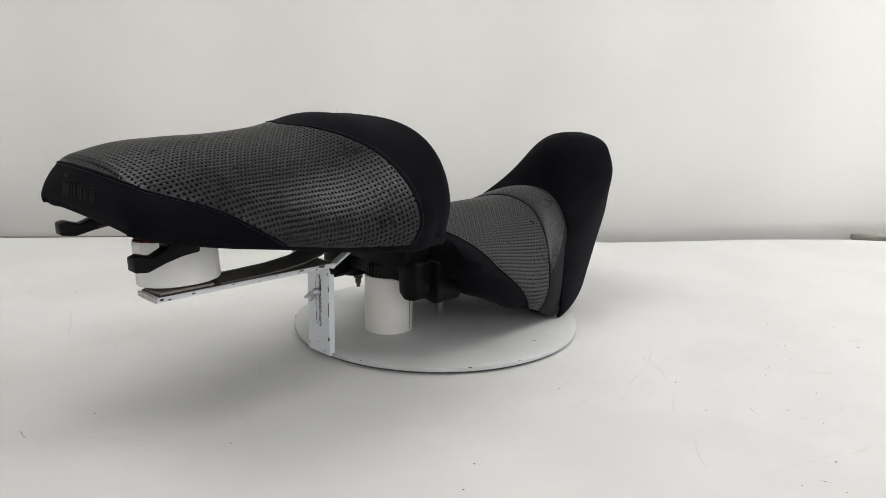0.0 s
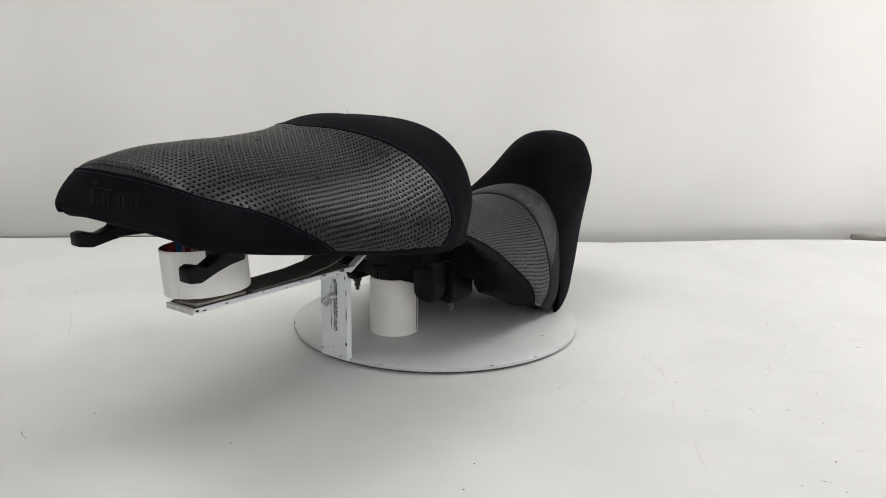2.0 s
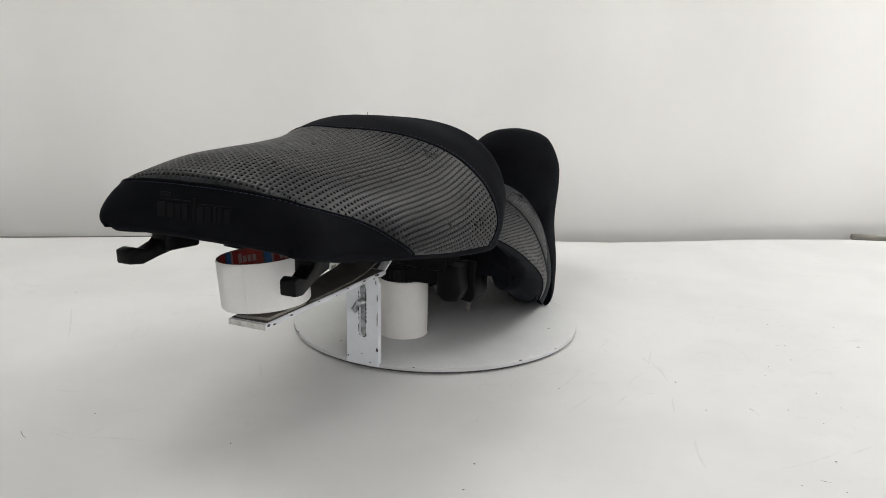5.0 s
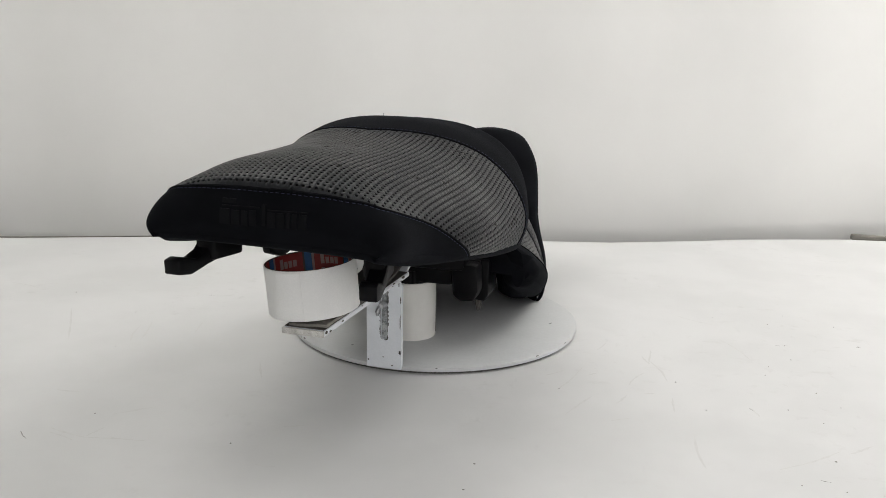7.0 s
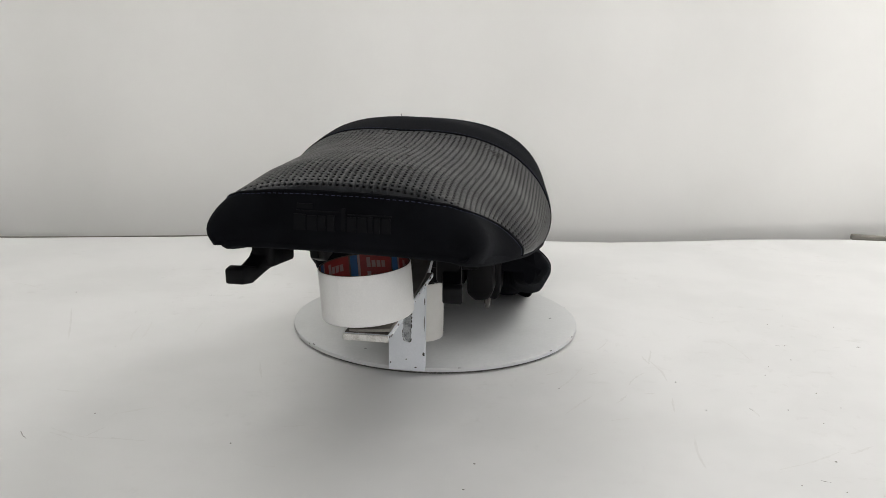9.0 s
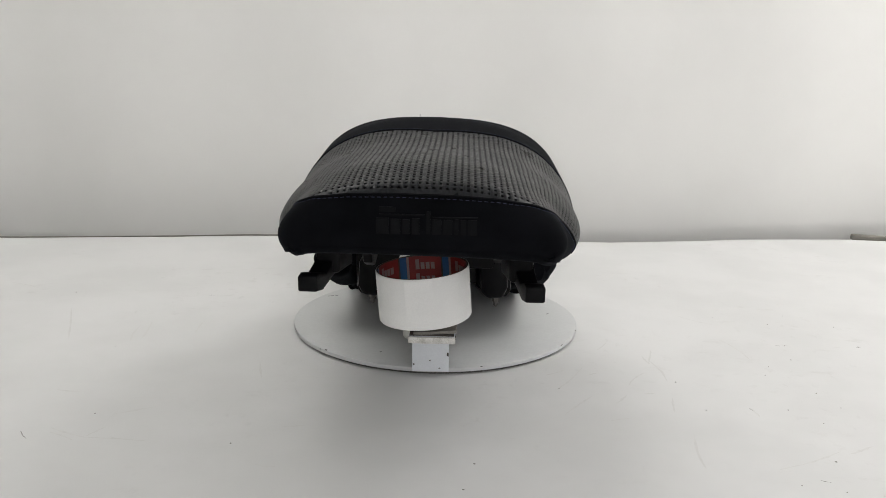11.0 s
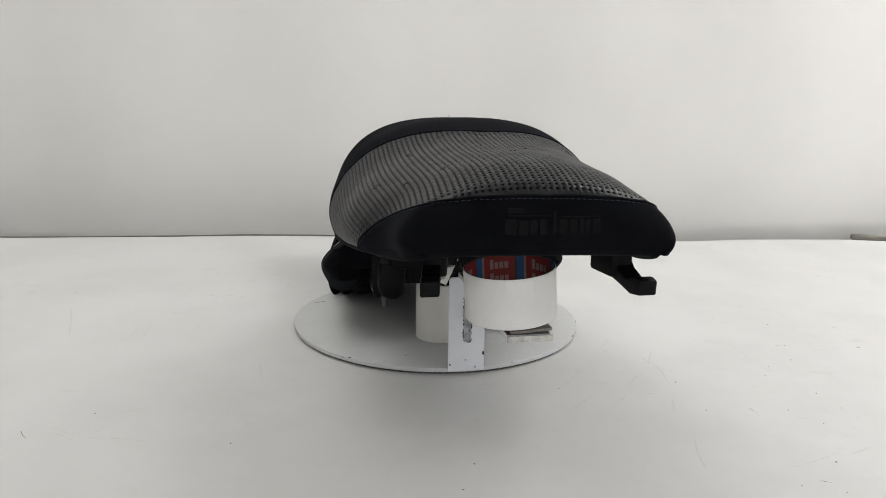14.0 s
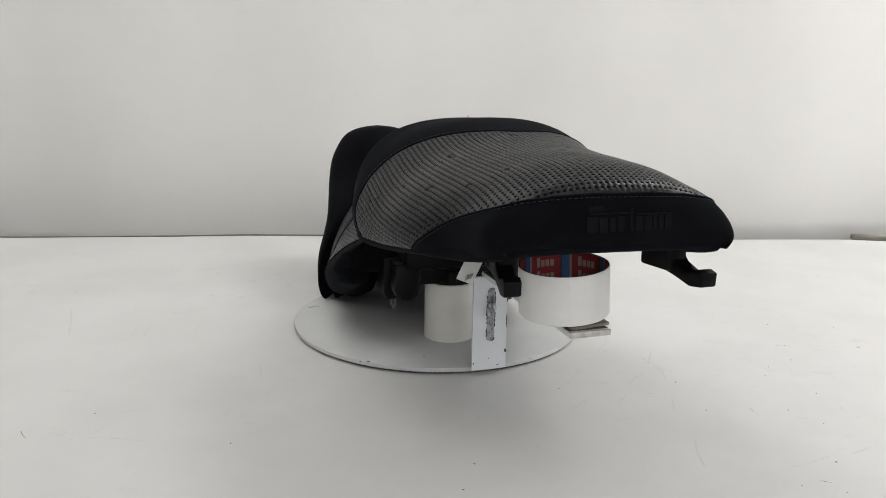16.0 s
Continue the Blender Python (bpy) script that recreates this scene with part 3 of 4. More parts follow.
# ---- things on the turntable; all built with the seats facing -y ----
def build_turntable():
    t = thing("turntable", "white round turntable with a bolted bracket arm, chipped paint", "turntable")
    part("base_ring", lathe([(0.0, SHEET), (0.13, SHEET), (0.13, -0.0012), (0.0, -0.0012)], 48), "edge", t)
    part("disc", lathe([(0.0, -0.0010), (0.1890, -0.0010), (0.1903, -0.0003), (0.1903, 0.0040), (0.1888, 0.0050), (0.0, 0.0050)], 160), "disc", t, "white laminated disc")
    # near-black colour paints the shadow line between disc and sheet
    part("lower_disc", lathe([(0.10, SHEET), (0.1862, SHEET), (0.1862, -0.0012), (0.10, -0.0012)], 160), "chip", t, "recessed foot of the disc, coloured dark for the shadow line under the rim")
    rng = random.Random(4)
    for k in range(14):
        ang, sz = rng.uniform(0, 360), rng.uniform(0.0015, 0.006)
        m = pose(0, 0, 0, 0, 0, ang)
        bm = box(0.1898, 0, rng.choice((0.0047, 0.0040, 0.0030)), 0.0016, sz, rng.uniform(0.0004, 0.0009), 0.0001)
        bm.transform(m)
        part("rim_chip", bm, rng.choice(("edge", "edge", "chip")), t, "chipped rim", smooth=False)
    for x, y, sx, turn in ((-0.1576, 0.0807, 0.009, 20), (-0.150, 0.0835, 0.006, -30), (-0.06, -0.145, 0.003, 40), (0.155, 0.02, 0.005, 60)):
        part("disc_scuff", box(x, y, 0.0051, sx, 0.0016, 0.0004, 0.0, pose(0, 0, 0, 0, 0, turn)), "grime", t, "grey scuff", smooth=False)
    # upright slotted bracket: rounded at one top corner
    Y0, Y1 = -0.1965, -0.1935
    bm = bmesh.new()
    outer = [(-0.019, 0.003), (0.022, 0.003), (0.022, 0.100)] + [(0.010 + 0.012 * math.cos(k * math.pi / 12), 0.100 + 0.012 * math.sin(k * math.pi / 12)) for k in range(1, 7)] + [(-0.0165, 0.112), (-0.0185, 0.1105), (-0.019, 0.108)]
    slot = [(0.002 + 0.0042 * math.cos(k * math.pi / 6), 0.094 + 0.0042 * math.sin(k * math.pi / 6)) for k in range(7)] + [(0.002 - 0.0042 * math.cos(k * math.pi / 6), 0.041 - 0.0042 * math.sin(k * math.pi / 6)) for k in range(7)]
    for y in (Y0, Y1):
        loops = [[bm.verts.new((x, y, z)) for x, z in ring] for ring in (outer, slot)]
        edges = [bm.edges.new((r[i], r[(i + 1) % len(r)])) for r in loops for i in range(len(r))]
        bmesh.ops.triangle_fill(bm, edges=edges, use_beauty=True)
        if y == Y0:
            front = loops
    for a, b in zip(front, loops):
        for i in range(len(a)):
            bm.faces.new((a[i], a[(i + 1) % len(a)], b[(i + 1) % len(b)], b[i]))
    upright = part("bracket", bm, "paint", t, "white painted slotted steel bracket")
    part("bracket_flange", box(0.0205, -0.1915, 0.053, 0.003, 0.006, 0.096, 0.0008), "paint", t)
    part("slot_lining", prism([(x * 1.0 + 0.0, z) for x, z in slot], 1, Y1 + 0.0005, Y1 + 0.002), "bare", upright, "blotched bare metal behind the slot")
    part("slot_wear", worn_edge(slot, Y0 - 0.0003, 8), "chip", upright, "paint worn off round the slot")
    for x, z, sx, sz in ((0.0208, 0.0235, 0.0030, 0.0062), (0.0212, 0.060, 0.0010, 0.018), (0.0214, 0.085, 0.0010, 0.009), (0.0196, 0.102, 0.0012, 0.005), (0.001, 0.016, 0.0018, 0.0014), (-0.017, 0.011, 0.002, 0.0026), (0.012, 0.007, 0.003, 0.0012)):
        part("paint_chip", flake((x, Y0 - 0.0002, z), 1, sx, sz), "chip", upright, "bare dark paint chip", smooth=False)
    # wing bolt through the slot
    w = part("wing_bolt", lathe([(0.0, 0.0), (0.0045, 0.0), (0.0045, 0.005), (0.003, 0.007), (0.003, 0.010), (0.0, 0.010)], 16, pose(0.002, -0.1965, 0.078, 90)), "steel", t, "zinc wing bolt")
    part("wing", prism([(-0.199, 0.0815), (-0.2005, 0.0755), (-0.2135, 0.0722), (-0.2155, 0.0745), (-0.207, 0.0790)], 0, -0.0015, 0.0012, 0.0005), "steel", w)
    part("wing", prism([(-0.198, 0.0770), (-0.2035, 0.0765), (-0.2075, 0.0690), (-0.2050, 0.0660), (-0.2010, 0.0690)], 0, -0.0040, -0.0012, 0.0005), "steel", w)
    # arm: a flat bar on top of the bracket, two plates under the tape roll
    part("arm", box(0.0105, -0.298, 0.1145, 0.0385, 0.212, 0.005, 0.0008), "paint", t, "white painted flat bar")
    strip = [(-0.335, 0.1175), (-0.30, 0.1178), (-0.26, 0.119), (-0.23, 0.1225), (-0.21, 0.128), (-0.195, 0.1345), (-0.185, 0.140)]
    part("arm_pad", prism(strip + [(y + 0.0008, z + 0.0022) for y, z in strip[::-1]], 0, -0.0105, 0.0285, 0.0004), "rubber", t, "dark rubber strip curving up under the seat")
    part("arm_coat", box(0.0103, -0.2985, 0.11735, 0.0372, 0.205, 0.0008, 0.0002), "rubber", t, "bare grey-brown top of the bar")
    part("arm_plate", box(0.013, -0.372, 0.1195, 0.036, 0.056, 0.0028, 0.0006, pose(0, 0, 0, 0, -4)), "rail", t, "worn board shim")
    part("arm_end", box(0.0105, -0.4042, 0.1145, 0.0392, 0.0018, 0.0056, 0.0006), "edge", t, "scuffed bar end")
    part("strut", box(0.020, -0.168, 0.124, 0.010, 0.058, 0.003, 0.0006, pose(0, 0, 0, 30)), "paint", t, "white painted steel strut")
    for y, dz, sy, sz in ((-0.211, 0.001, 0.009, 0.003), (-0.219, -0.0012, 0.004, 0.0012), (-0.239, 0.001, 0.006, 0.0016), (-0.243, -0.0008, 0.003, 0.001), (-0.271, 0.0012, 0.003, 0.0012), (-0.292, -0.001, 0.0022, 0.0009), (-0.322, 0.0014, 0.003, 0.001), (-0.366, 0.0002, 0.004, 0.0016), (-0.391, -0.001, 0.005, 0.0016), (-0.399, 0.0004, 0.006, 0.003)):
        part("paint_chip", flake((0.0299, y, 0.1145 + dz), 0, sy, sz), "chip", t, "bare dark paint chip", smooth=False)
    return t


def build_tube():
    t = thing("support_tube", "ivory plastic pipe standing on the turntable disc", "pipe")
    m = pose(-0.0075, -0.0789, 0.005)
    part("wall", lathe([(0.031, 0.0), (0.031, 0.072), (0.0295, 0.0735), (0.028, 0.072), (0.028, 0.0)], 64, m), "tube", t)
    part("slit", box(0.0226, -0.0705, 0.041, 0.0008, 0.0008, 0.066, 0.0002), "chip", t, "dark slit down the pipe")
    part("liner", lathe([(0.0, 0.068), (0.028, 0.068), (0.0285, 0.0755), (0.0, 0.0755)], 48, m), "plastic", t, "black plug in the pipe's mouth")
    cap = bmesh.new()
    rings = []
    for z in (0.0730, 0.0890):
        rings.append([cap.verts.new(m @ Vector(((0.0297 + 0.0010 * (k % 2)) * math.cos(math.pi * k / 36), (0.0297 + 0.0010 * (k % 2)) * math.sin(math.pi * k / 36), z))) for k in range(72)])
    for k in range(72):
        cap.faces.new((rings[0][k - 1], rings[0][k], rings[1][k], rings[1][k - 1]))
    for ring in rings:
        cap.faces.new(ring)
    part("cap", cap, "plastic", t, "knurled black cap", smooth=False)
    return t


def build_tape_roll():
    t = thing("tape_roll", "white packing tape roll with a red printed core, slightly tilted", "tape roll")
    m = pose(0.0036, -0.367, 0.1245, 1.5, -4.5, 0)
    H = 0.0440
    part("tape", lathe([(0.0392, 0.0), (0.0402, 0.001), (0.0402, H - 0.0006), (0.0399, H), (0.0394, H), (0.0394, 0.0)], 96, m), "paper", t, "white tape winding")
    n, turn0, turn1 = 14, -109.0, -76.0
    bm = bmesh.new()
    rows = [[bm.verts.new((r * math.cos(radians(turn0 + (turn1 - turn0) * k / n)), r * math.sin(radians(turn0 + (turn1 - turn0) * k / n)), z)) for k in range(n + 1)] for r, z in ((0.0399, 0.001), (0.04055, 0.001), (0.04055, H - 0.0015), (0.0399, H - 0.0015))]
    for p, q in zip(rows, rows[1:] + rows[:1]):
        for k in range(n):
            bm.faces.new((p[k], p[k + 1], q[k + 1], q[k]))
    for k in (0, n):
        bm.faces.new([r[k] for r in rows])
    bm.transform(m)
    part("tape_end", bm, "paper", t, "loose lapped end of the tape")
    core = part("core", lathe([(0.0394, 0.0005), (0.0394, H + 0.0002), (0.0386, H + 0.0002), (0.0386, 0.0005)], 96, m), "card", t, "brown cardboard core")

    def liner(a0, a1, z0, z1, r):
        bm = bmesh.new()
        n = max(2, int((a1 - a0) / 4))
        rows = []
        for rr in (r, r - 0.0003):
            for z in (z0, z1):
                rows.append([bm.verts.new((rr * math.cos(radians(a0 + (a1 - a0) * k / n)), rr * math.sin(radians(a0 + (a1 - a0) * k / n)), z)) for k in range(n + 1)])
        for a, b in ((0, 1), (1, 3), (3, 2), (2, 0)):
            for k in range(n):
                bm.faces.new((rows[a][k], rows[a][k + 1], rows[b][k + 1], rows[b][k]))
        bm.transform(m)
        return bm

    for k in range(6):
        a = 60 * k + 8
        red = part("printed_band", liner(a, a + 44, 0.001, H - 0.0006, 0.0385), "red", core, "red printed label")
        part("printed_band", liner(a + 44.3, a + 47.5, 0.001, H - 0.0006, 0.0385), "pale", core, "pale printed stripe")
        part("printed_band", liner(a + 47.8, a + 57.5, 0.001, H - 0.0006, 0.0385), "blue", core, "blue printed label")
        for row in (0.005, 0.018, 0.031):
            for da, dz in ((0, 0.0062), (7, 0.0062), (14, 0.0062), (21, 0.0092)):
                part("print_mark", liner(a + 9 + da, a + 14.2 + da, row, row + dz, 0.0381), "pale", red, "pale printed mark")
    return t


# ---- rider seat ----
RIDER = Shell(
    kn=(-0.4597, -0.4209, -0.3725, -0.3143, -0.2561, -0.1980, -0.1495, -0.0913),
    w=(0.1122, 0.1160, 0.1355, 0.1436, 0.1485, 0.1540, 0.1484, 0.1357),
    zt=(0.2477, 0.2602, 0.2648, 0.2659, 0.2717, 0.2841, 0.2817, 0.2798),
    zb=(0.1980, 0.1835, 0.1775, 0.1710, 0.1618, 0.1540, 0.1555, 0.1460),
    power=(2.49, 2.35, 2.02, 2.08, 2.04, 2.20, 2.63, 3.85),
    bow=(0.0025, 0.0295, 0.0345, 0.0180, 0.0180, 0.0320, 0.0050, -0.0090),
    lean=[0.0018] * 8, cap_f=0.0161, cap_r=0.0445, pf=2.5225, pr=1.9783, roll=0.0170, dx=0.0037)


def front_seam(a):
    return hermite(np.abs(a), (0, 0.25, 0.45, 0.6, 0.7, 0.8, 0.9, 1), (-0.4533, -0.4525, -0.4500, -0.4440, -0.4300, -0.4070, -0.3850, -0.3560))


def rear_seam(a):
    return hermite(np.abs(a), (0, 0.1, 0.2, 0.3, 0.45, 0.6, 0.8, 0.92, 1), (-0.246, -0.240, -0.232, -0.224, -0.214, -0.209, -0.207, -0.211, -0.218))


def build_rider_seat():
    s = thing("rider_seat", "black motorcycle rider seat with grey woven leather top", "motorcycle seat")
    a = np.linspace(-1, 1, 121)
    f, r = front_seam(a), rear_seam(a)
    k0, k1 = RIDER.kn[0] + 1e-5, RIDER.kn[-1] - 1e-5
    cover = part("woven_cover", perforated(RIDER, front_seam, rear_seam, 0.0042, 0.0051, 0.24, 0.25, 0.0018), "leather", s, "grey woven perforated leather cover")
    bm = RIDER.panel(f + 0.001, r - 0.001, a, 60)
    for v in bm.verts:
        v.co.z -= 0.0016
        v.co.x *= 0.9885
    part("lining", bm, "hollow", cover, "black lining under the perforations")
    front = part("front_panel", RIDER.panel(np.full(121, k0), f, a, 26, ease=-1), "suede", s, "black suede front panel")
    part("rear_bolster", RIDER.panel(r, np.full(121, k1), a, 40, ease=1), "suede", s, "black suede raised rear bolster")
    # seams: a welt in the joint and a row of stitches beside it
    part("seam_welt", cord(RIDER.at(f, a, 0.0002), 0.0011, 6), "suede", s)
    part("seam_welt", cord(RIDER.at(r, a, 0.0002), 0.0009, 6), "suede", s)
    part("stitching", stitches(RIDER, f - np.interp(np.abs(a), (0, 0.5, 0.65, 0.8, 1), (0.0009, 0.0010, 0.0020, 0.0034, 0.0036)), a, 0.0003, 0.0003), "thread", s, "dark blue stitching")
    part("stitching", stitches(RIDER, r + 0.004, a, 0.0003, 0.0003), "thread", s, "dark blue stitching")
    # raised print on the front panel: plain bars
    def print_bar(x0, x1, z0, z1):
        bm = bmesh.new()
        grid = []
        for x in np.linspace(x0, x1, 3):
            for z in (z0, z1):
                aa = np.linspace(-0.6, 0.6, 121)
                best = None
                for uu in np.linspace(k0 + 1e-4, k0 + 0.012, 60):
                    P = RIDER.at(np.full(121, uu), aa)
                    i = int(np.argmin((P[:, 0] - x) ** 2 + (P[:, 2] - z) ** 2))
                    d = (P[i, 0] - x) ** 2 + (P[i, 2] - z) ** 2
                    if best is None or d < best[0]:
                        best = (d, P[i, 1])
                grid.append((x, best[1], z))
        V = [[bm.verts.new((x, y + o, z)) for x, y, z in grid] for o in (-0.0007, 0.0012)]
        for i in (0, 2):
            for f in V:
                bm.faces.new((f[i], f[i + 1], f[i + 3], f[i + 2]))
        for a_, b_ in ((0, 2), (2, 4), (4, 5), (5, 3), (3, 1), (1, 0)):
            bm.faces.new((V[0][a_], V[0][b_], V[1][b_], V[1][a_]))
        return bm

    part("print_bar", print_bar(-0.027, -0.015, 0.2315, 0.2350), "print", front, "dull raised print")
    part("print_bar", print_bar(-0.027, 0.006, 0.2290, 0.2300), "print", front)
    part("print_bar", print_bar(0.012, 0.045, 0.2275, 0.2285), "print", front)
    part("print_bar", print_bar(0.0075, 0.0105, 0.2160, 0.2325), "print", front)
    for k, (x0, x1) in enumerate(((-0.029, -0.020), (-0.0185, -0.0115), (-0.010, -0.0045), (-0.003, 0.0025), (0.012, 0.0185), (0.020, 0.0265), (0.028, 0.031), (0.0325, 0.0365), (0.038, 0.0445))):
        part("print_bar", print_bar(x0, x1, 0.2155, 0.2265 if k % 3 else 0.2272), "print", front)
    # paper tag hanging under the seat
    tag = part("label_tag", box(-0.0275, -0.206, 0.1245, 0.019, 0.0006, 0.032, 0.0002, pose(0, 0, 0, 8, 22, -8)), "paper", s, "white paper tag with dark bars")
    for k in range(5):
        part("bar_mark", box(-0.0315 + 0.0014 * k, -0.2072 - 0.0003 * (k - 2), 0.115 + 0.0005 * k, 0.0008, 0.0005, 0.007 - 0.001 * (k % 2), 0.0, pose(0, 0, 0, 8, 22, -8)), "speck", tag)
    # moulded base pan: closes the shell from below
    u = np.linspace(k0, k1, 40)
    edge_l, edge_r = RIDER.at(u, np.full(40, -1.0)), RIDER.at(u, np.full(40, 1.0))
    bm = bmesh.new()
    rows = []
    for p, q in zip(edge_l, edge_r):
        row = []
        for k in range(13):
            t = k / 12
            v = p * (1 - t) + q * t
            v[2] += 0.010 * min(1.0, 4 * t, 4 * (1 - t))
            row.append(bm.verts.new(v))
        rows.append(row)
    for i in range(39):
        for k in range(12):
            bm.faces.new((rows[i][k], rows[i][k + 1], rows[i + 1][k + 1], rows[i + 1][k]))
    part("base_pan", bm, "plastic", s, "black moulded plastic base")
    # rolled lower hem round the front and the flanks
    us = np.linspace(k1 - 0.012, k0, 34)
    path = np.concatenate([RIDER.at(us, np.full(34, -1.0)), RIDER.at(np.full(25, k0), np.linspace(-0.96, 0.96, 25)), RIDER.at(us[::-1], np.full(34, 1.0))])
    inward = np.array([0.0037, -0.29]) - path[:, :2]
    inward /= np.linalg.norm(inward, axis=1, keepdims=True)
    path[:, :2] += 0.0058 * inward
    path[:, 2] += 0.0022
    for _ in range(3):
        path[1:-1] = (path[:-2] + 2 * path[1:-1] + path[2:]) / 4
    part("hem", cord(path, 0.0068, 10), "suede", s, "rolled black suede hem")
    thread = RIDER.at(np.array([-0.154]), np.array([-0.05]), 0.0)[0]
    part("loose_thread", cord([thread, thread + (0.0003, 0, 0.0015), thread + (0.0001, 0, 0.0032)], 0.0003, 4), "thread", s)
    part("base_rib", prism([(-0.365, 0.190), (-0.358, 0.168), (-0.335, 0.160), (-0.305, 0.166), (-0.300, 0.185)], 0, -0.052, -0.044, 0.001), "plastic", s, "black plastic stiffening rib")
    # front hooks
    hook = [(-0.386, 0.200), (-0.388, 0.172), (-0.404, 0.171), (-0.420, 0.168), (-0.438, 0.163), (-0.451, 0.165), (-0.4515, 0.177), (-0.445, 0.179), (-0.432, 0.175), (-0.420, 0.180), (-0.411, 0.190), (-0.409, 0.203)]
    for x, inner in ((-0.0832, 0.003), (0.090, -0.003)):
        drop, back = -0.002 * x / 0.09, 0.0025 if x < 0 else 0.0
        # the hooks splay outwards to the front
        splay = Matrix.Identity(4)
        splay[0][1] = -0.17 if x > 0 else 0.20
        splay[0][3] = 0.4515 * splay[0][1]
        bm = prism([(y + back, z + drop) for y, z in hook], 0, x - 0.0075, x + 0.0075, 0.0015)
        bm.transform(splay)
        arm = part("hook", bm, "plastic", s, "black plastic mounting hook")
        bm = box(x + inner, -0.4015 + back, 0.184 + drop, 0.019, 0.034, 0.026, 0.003)
        bm.transform(splay)
        part("hook_block", bm, "plastic", arm)
    return s


# ---- pillion seat ----
SADDLE = Shell(
    kn=(-0.09, -0.03, 0.03, 0.076, 0.110, 0.137), w=(0.155, 0.158, 0.147, 0.131, 0.119, 0.111),
    zt=(0.146, 0.150, 0.154, 0.157, 0.163, 0.168), zb=(0.094, 0.070, 0.041, 0.023, 0.009, 0.006),
    power=(2.2, 2.1, 2.0, 2.0, 2.0, 2.0), bow=(0, 0, 0, 0, 0, 0), lean=(0, 0.05, 0.25, 0.5, 0.6, 0.62), cap_f=0.02, cap_r=0.03, pf=2.0, pr=2.0, dx=0.0)


def pillion_side(a):
    return np.interp(np.abs(a), (0, 0.30, 0.54, 0.73, 0.83, 0.92, 1), (-0.082, -0.060, -0.052, -0.045, -0.029, 0.001, 0.028))


def pillion_rear(a):
    return np.interp(np.abs(a), (0, 0.3, 0.5, 0.7, 1), (0.074, 0.073, 0.069, 0.064, 0.065))


def pillion_end(a):
    return np.interp(np.abs(a), (0, 0.5, 0.85, 1), (0.112, 0.110, 0.112, 0.122))


class Puffed:
    """A shell swollen between the seams lo(a) and hi(a)."""

    def __init__(self, shell, lo, hi, puff):
        self.shell, self.lo, self.hi, self.puff = shell, lo, hi, puff

    def at(self, u, a, lift=0.0):
        u, a = np.broadcast_arrays(np.asarray(u, float), np.asarray(a, float))
        s = np.clip((u - self.lo(a)) / (self.hi(a) - self.lo(a)), 0, 1)
        return self.shell.at(u, a, self.puff * np.sqrt(np.sin(np.pi * s)) + lift + 1e-9)


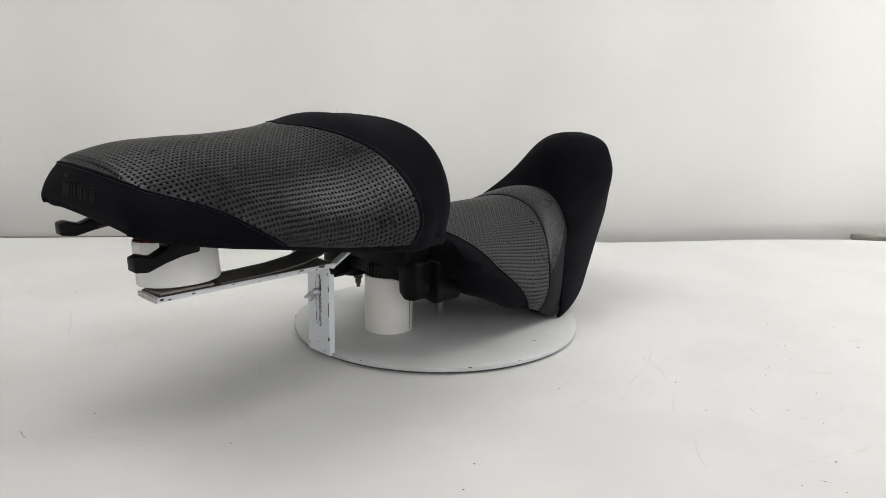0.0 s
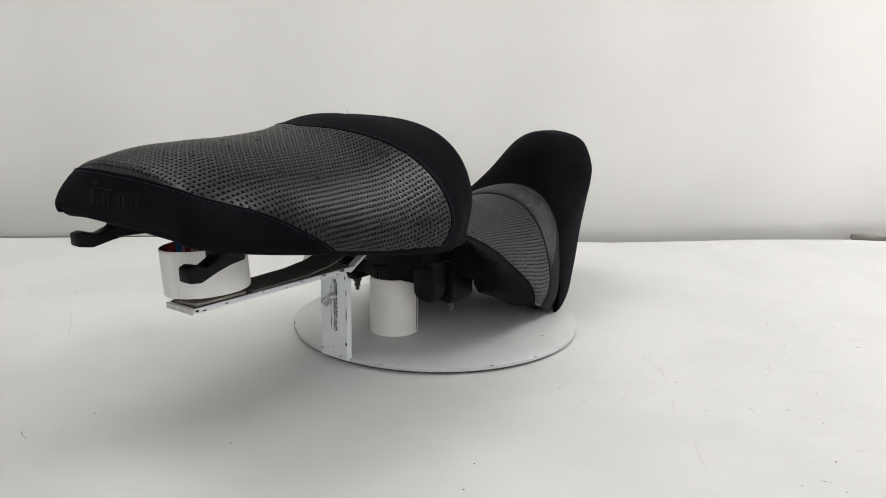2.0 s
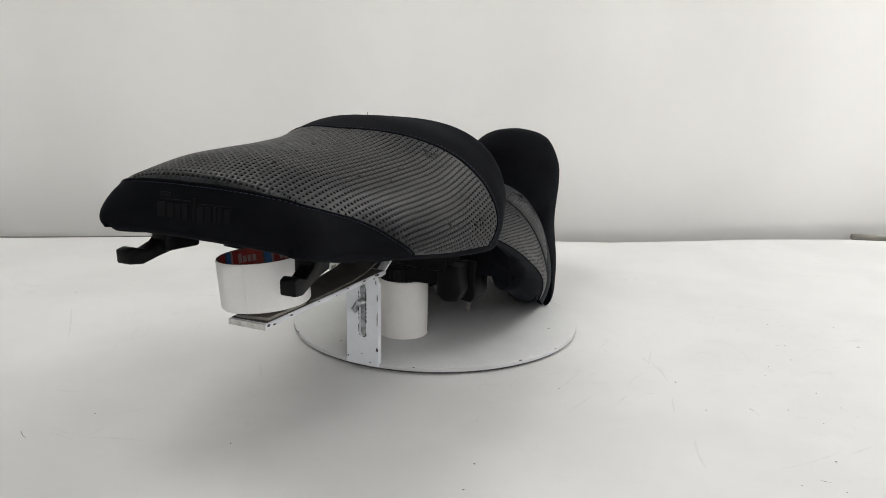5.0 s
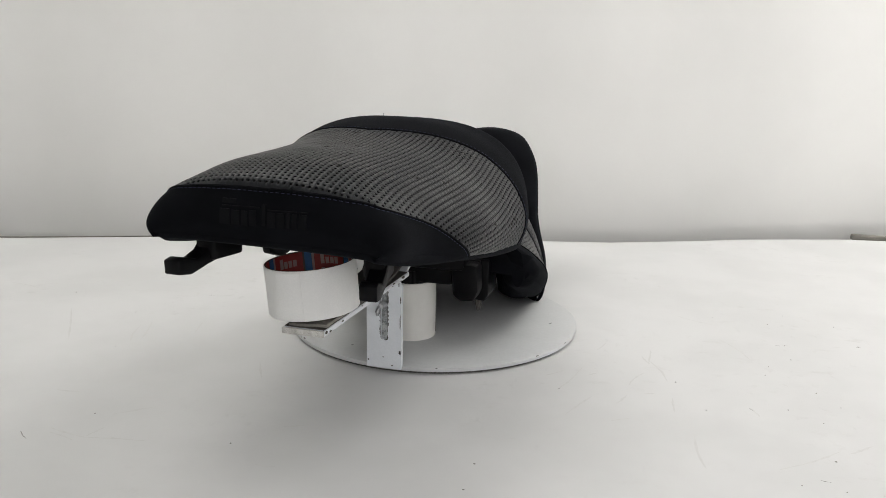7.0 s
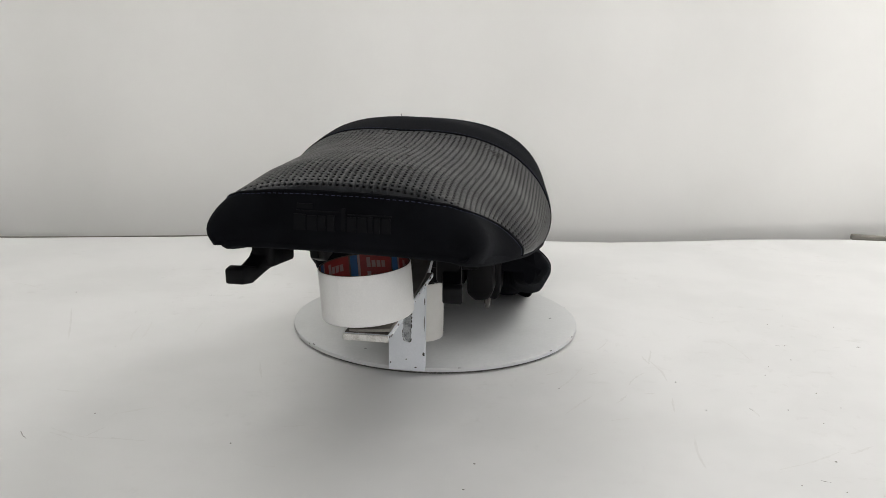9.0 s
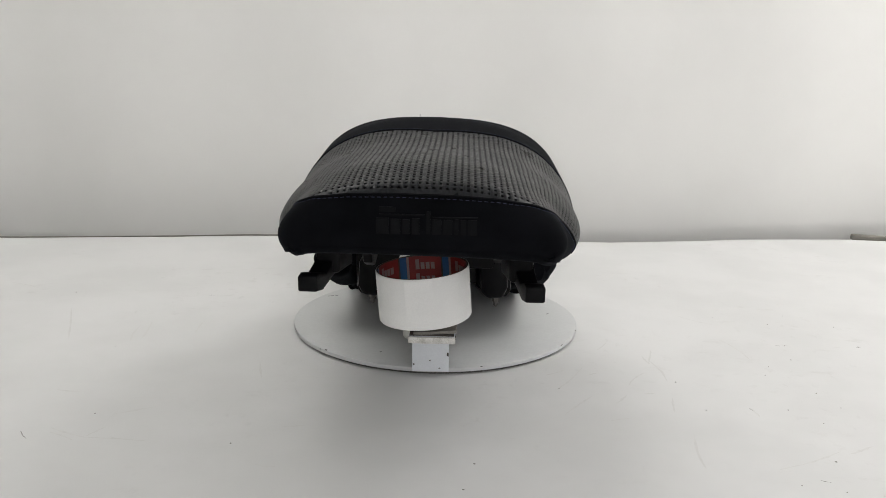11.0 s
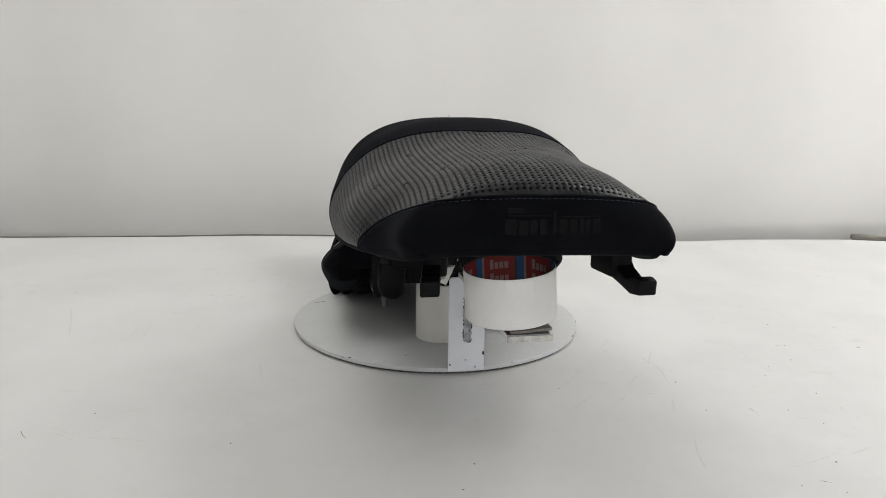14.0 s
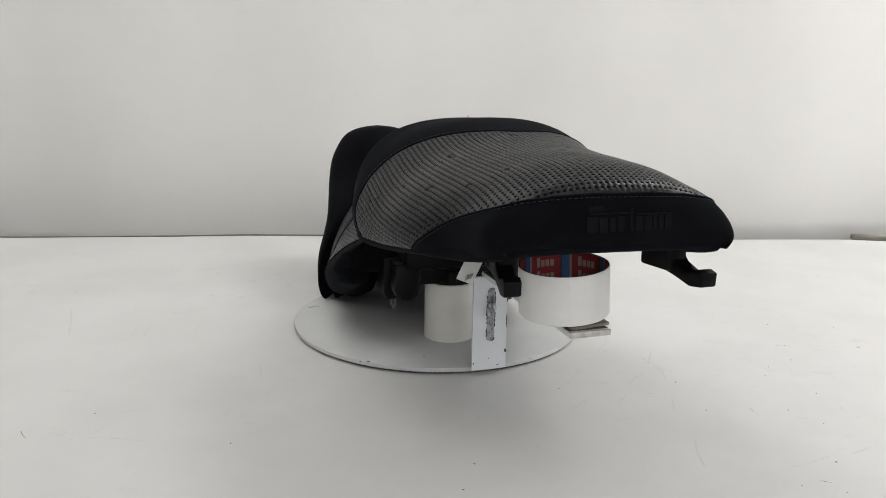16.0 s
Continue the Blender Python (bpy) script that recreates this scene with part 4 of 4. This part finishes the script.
def build_pillion_seat():
    s = thing("pillion_seat", "black pillion seat with woven centre and tall padded back", "motorcycle seat")
    a = np.linspace(-1, 1, 101)
    k0, k1 = SADDLE.kn[0] + 1e-5, SADDLE.kn[-1] - 1e-5
    side, rear = pillion_side(a), pillion_rear(a)
    end = pillion_end(a)
    cover = part("woven_cover", perforated(SADDLE, pillion_side, pillion_rear, 0.0045, 0.0052, 0.24, 0.24, 0.0018), "leather", s, "grey woven leather centre panel")
    bm = SADDLE.panel(side + 0.001, rear - 0.001, a, 40)
    for v in bm.verts:
        v.co.z -= 0.0016
        v.co.x *= 0.9885
    part("lining", bm, "hollow", cover, "black lining under the perforations")
    for sign, name in ((1, "flank"), (-1, "flank")):
        m = a * sign > 0.0
        part(name, SADDLE.panel(np.full(m.sum(), k0), side[m], a[m], 20), "suede", s, "black suede flank panel")
    border = part("border", SADDLE.panel(rear, end, a, 16, puff=0.006), "border", s, "grey padded border")
    part("border_weave", perforated(Puffed(SADDLE, pillion_rear, pillion_end, 0.0062), lambda q: pillion_rear(q) + 0.001, lambda q: np.interp(np.abs(q), (0, 0.5, 0.75), (0.102, 0.101, 0.066)), 0.0045, 0.0050, 0.18, 0.20, 0.0004), "leather", border, "fine woven cover on the padded border")
    part("seam_welt", cord(SADDLE.at(side, a, 0.0002), 0.0010, 6), "suede", s)
    part("seam_welt", cord(SADDLE.at(rear, a, 0.0002), 0.0007, 6), "suede", s)
    # thick rolled feet, stapled to the lumpy underside
    rng = random.Random(21)
    for sg in (-1, 1):
        us = np.linspace(-0.086, 0.128, 44)
        foot = SADDLE.at(us, np.full(44, float(sg)))
        bm = bmesh.new()
        rings = []
        for p, u in zip(foot, us):
            r = 0.019 * math.sqrt(max(0.12, min(1.0, (u + 0.088) / 0.02)))
            back = min(1.0, max(0.0, u / 0.03))
            p = p + np.array((-sg * 0.0035, 0.0, 0.0095)) * back
            c = p[0] - sg * r
            ring = [(p[0] - sg * 0.003, p[1], p[2] + 0.03), (p[0], p[1], p[2] + 0.012)]
            ring += [(c + sg * r * math.cos(q), p[1], p[2] - 0.011 * math.sin(q)) for q in np.linspace(0, math.pi, 11)]
            ring += [(c - sg * (r + rng.uniform(0.0, 0.004) * (0.3 + k)), p[1], p[2] + 0.012 * k + rng.uniform(-0.002, 0.002)) for k in (1, 2, 3, 4)]
            rings.append([bm.verts.new(q) for q in ring])
        for p, q in zip(rings, rings[1:]):
            for k in range(len(p) - 1):
                bm.faces.new((p[k], p[k + 1], q[k + 1], q[k]))
        bm.faces.new(rings[0])
        bm.faces.new(rings[-1])
        part("rolled_foot", bm, "suede", s, "thick black suede roll folded under the seat")
    # tall padded back, leaning away and wrapping forward at its feet
    v = 0.5 - 0.5 * np.cos(np.pi * np.linspace(0, 1, 56))
    V = (0, 0.25, 0.5, 0.75, 0.9, 1)
    half = hermite(v, V, (0.1350, 0.1335, 0.1065, 0.1002, 0.1095, 0.1311))
    mid = hermite(v, V, (0.2564, 0.2807, 0.3104, 0.3032, 0.2985, 0.3088))
    thick = hermite(v, V, (0.028, 0.0418, 0.0556, 0.0416, 0.0332, 0.0276))
    wrap = hermite(v, V, (-7.65, -8.9, -10.8, -2.77, 1.95, 5.1))
    cap = np.clip((1 - v) / 0.55, 0, 1)
    g = np.maximum(1 - (1 - cap) ** 2.0525, 0) ** (1 / 2.0525)
    gb = 0.4 + 0.6 * np.sqrt(np.maximum(1 - (1 - np.clip(v / 0.10, 0, 1)) ** 2, 0))
    bm = bmesh.new()
    n = 64
    rings = []
    for i in range(len(v)):
        ring = []
        for k in range(n):
            t = 2 * math.pi * k / n
            sx = math.copysign(abs(math.cos(t)) ** 0.8, math.cos(t))
            sy = math.copysign(abs(math.sin(t)) ** 0.8, math.sin(t))
            x = half[i] * g[i] * sx
            th = thick[i] * (0.35 + 0.65 * math.sqrt(g[i])) * gb[i] * (1.0 if sy > 0 else 1 + 0.5 * (1 - sx * sx))
            ring.append(bm.verts.new((x * (0.88 + 0.12 * gb[i]) - 0.0062, mid[i] + th * sy + wrap[i] * x * x, 0.005 + 0.2356 * v[i])))
        rings.append(ring)
    for p, q in zip(rings, rings[1:]):
        for k in range(n):
            bm.faces.new((p[k], p[(k + 1) % n], q[(k + 1) % n], q[k]))
    bm.faces.new(rings[0])
    bm.faces.new(rings[-1])
    bmesh.ops.remove_doubles(bm, verts=bm.verts, dist=1e-6)
    part("back_pad", bm, "suede", s, "tall black suede back pad")
    # moulded base with lugs and nuts
    part("base_pan", box(-0.002, -0.060, 0.118, 0.15, 0.13, 0.030, 0.006), "plastic", s, "black moulded plastic base")
    for sg in (-1, 1):
        lug = part("lug", prism([(sg * 0.052, 0.115), (sg * 0.054, 0.078), (sg * 0.062, 0.064), (sg * 0.090, 0.060), (sg * 0.095, 0.068), (sg * 0.096, 0.112)], 1, -0.092, -0.050, 0.003), "plastic", s, "black plastic mounting lug")
        part("lug", prism([(sg * 0.056, 0.112), (sg * 0.058, 0.074), (sg * 0.068, 0.066), (sg * 0.084, 0.068), (sg * 0.090, 0.080), (sg * 0.088, 0.112)], 1, -0.122, -0.097, 0.004), "plastic", s, "black plastic mounting lug")
        part("web", box(sg * 0.074, -0.0945, 0.095, 0.022, 0.010, 0.034, 0.002), "plastic", s)
        part("nut", lathe([(0.0, 0.049), (0.0042, 0.049), (0.0042, 0.056), (0.006, 0.056), (0.006, 0.060), (0.0, 0.060)], 6, pose(sg * 0.078, -0.072, 0)), "chip", lug, "dull dark nut")
        part("stud", lathe([(0.0, 0.0435), (0.0023, 0.0435), (0.0027, 0.0445), (0.0027, 0.050), (0.0, 0.050)], 10, pose(sg * 0.078, -0.072, 0)), "chip", lug, "threaded stud end")
    part("cross_bar", box(-0.002, -0.08, 0.098, 0.11, 0.05, 0.036, 0.004), "plastic", s)
    return s


build_room()
TURNING = [build_turntable(), build_tube(), build_tape_roll(), build_pillion_seat(), build_rider_seat()]


def motions():
    times = [0.0, 0.1] + [0.5 * k for k in range(1, 32)] + [15.9, 16.0]
    for t in TURNING:
        walk(t, [(s, pose(0, 0, 0, 0, 0, TURN_START + TURN_RATE * s)) for s in times])


motions()
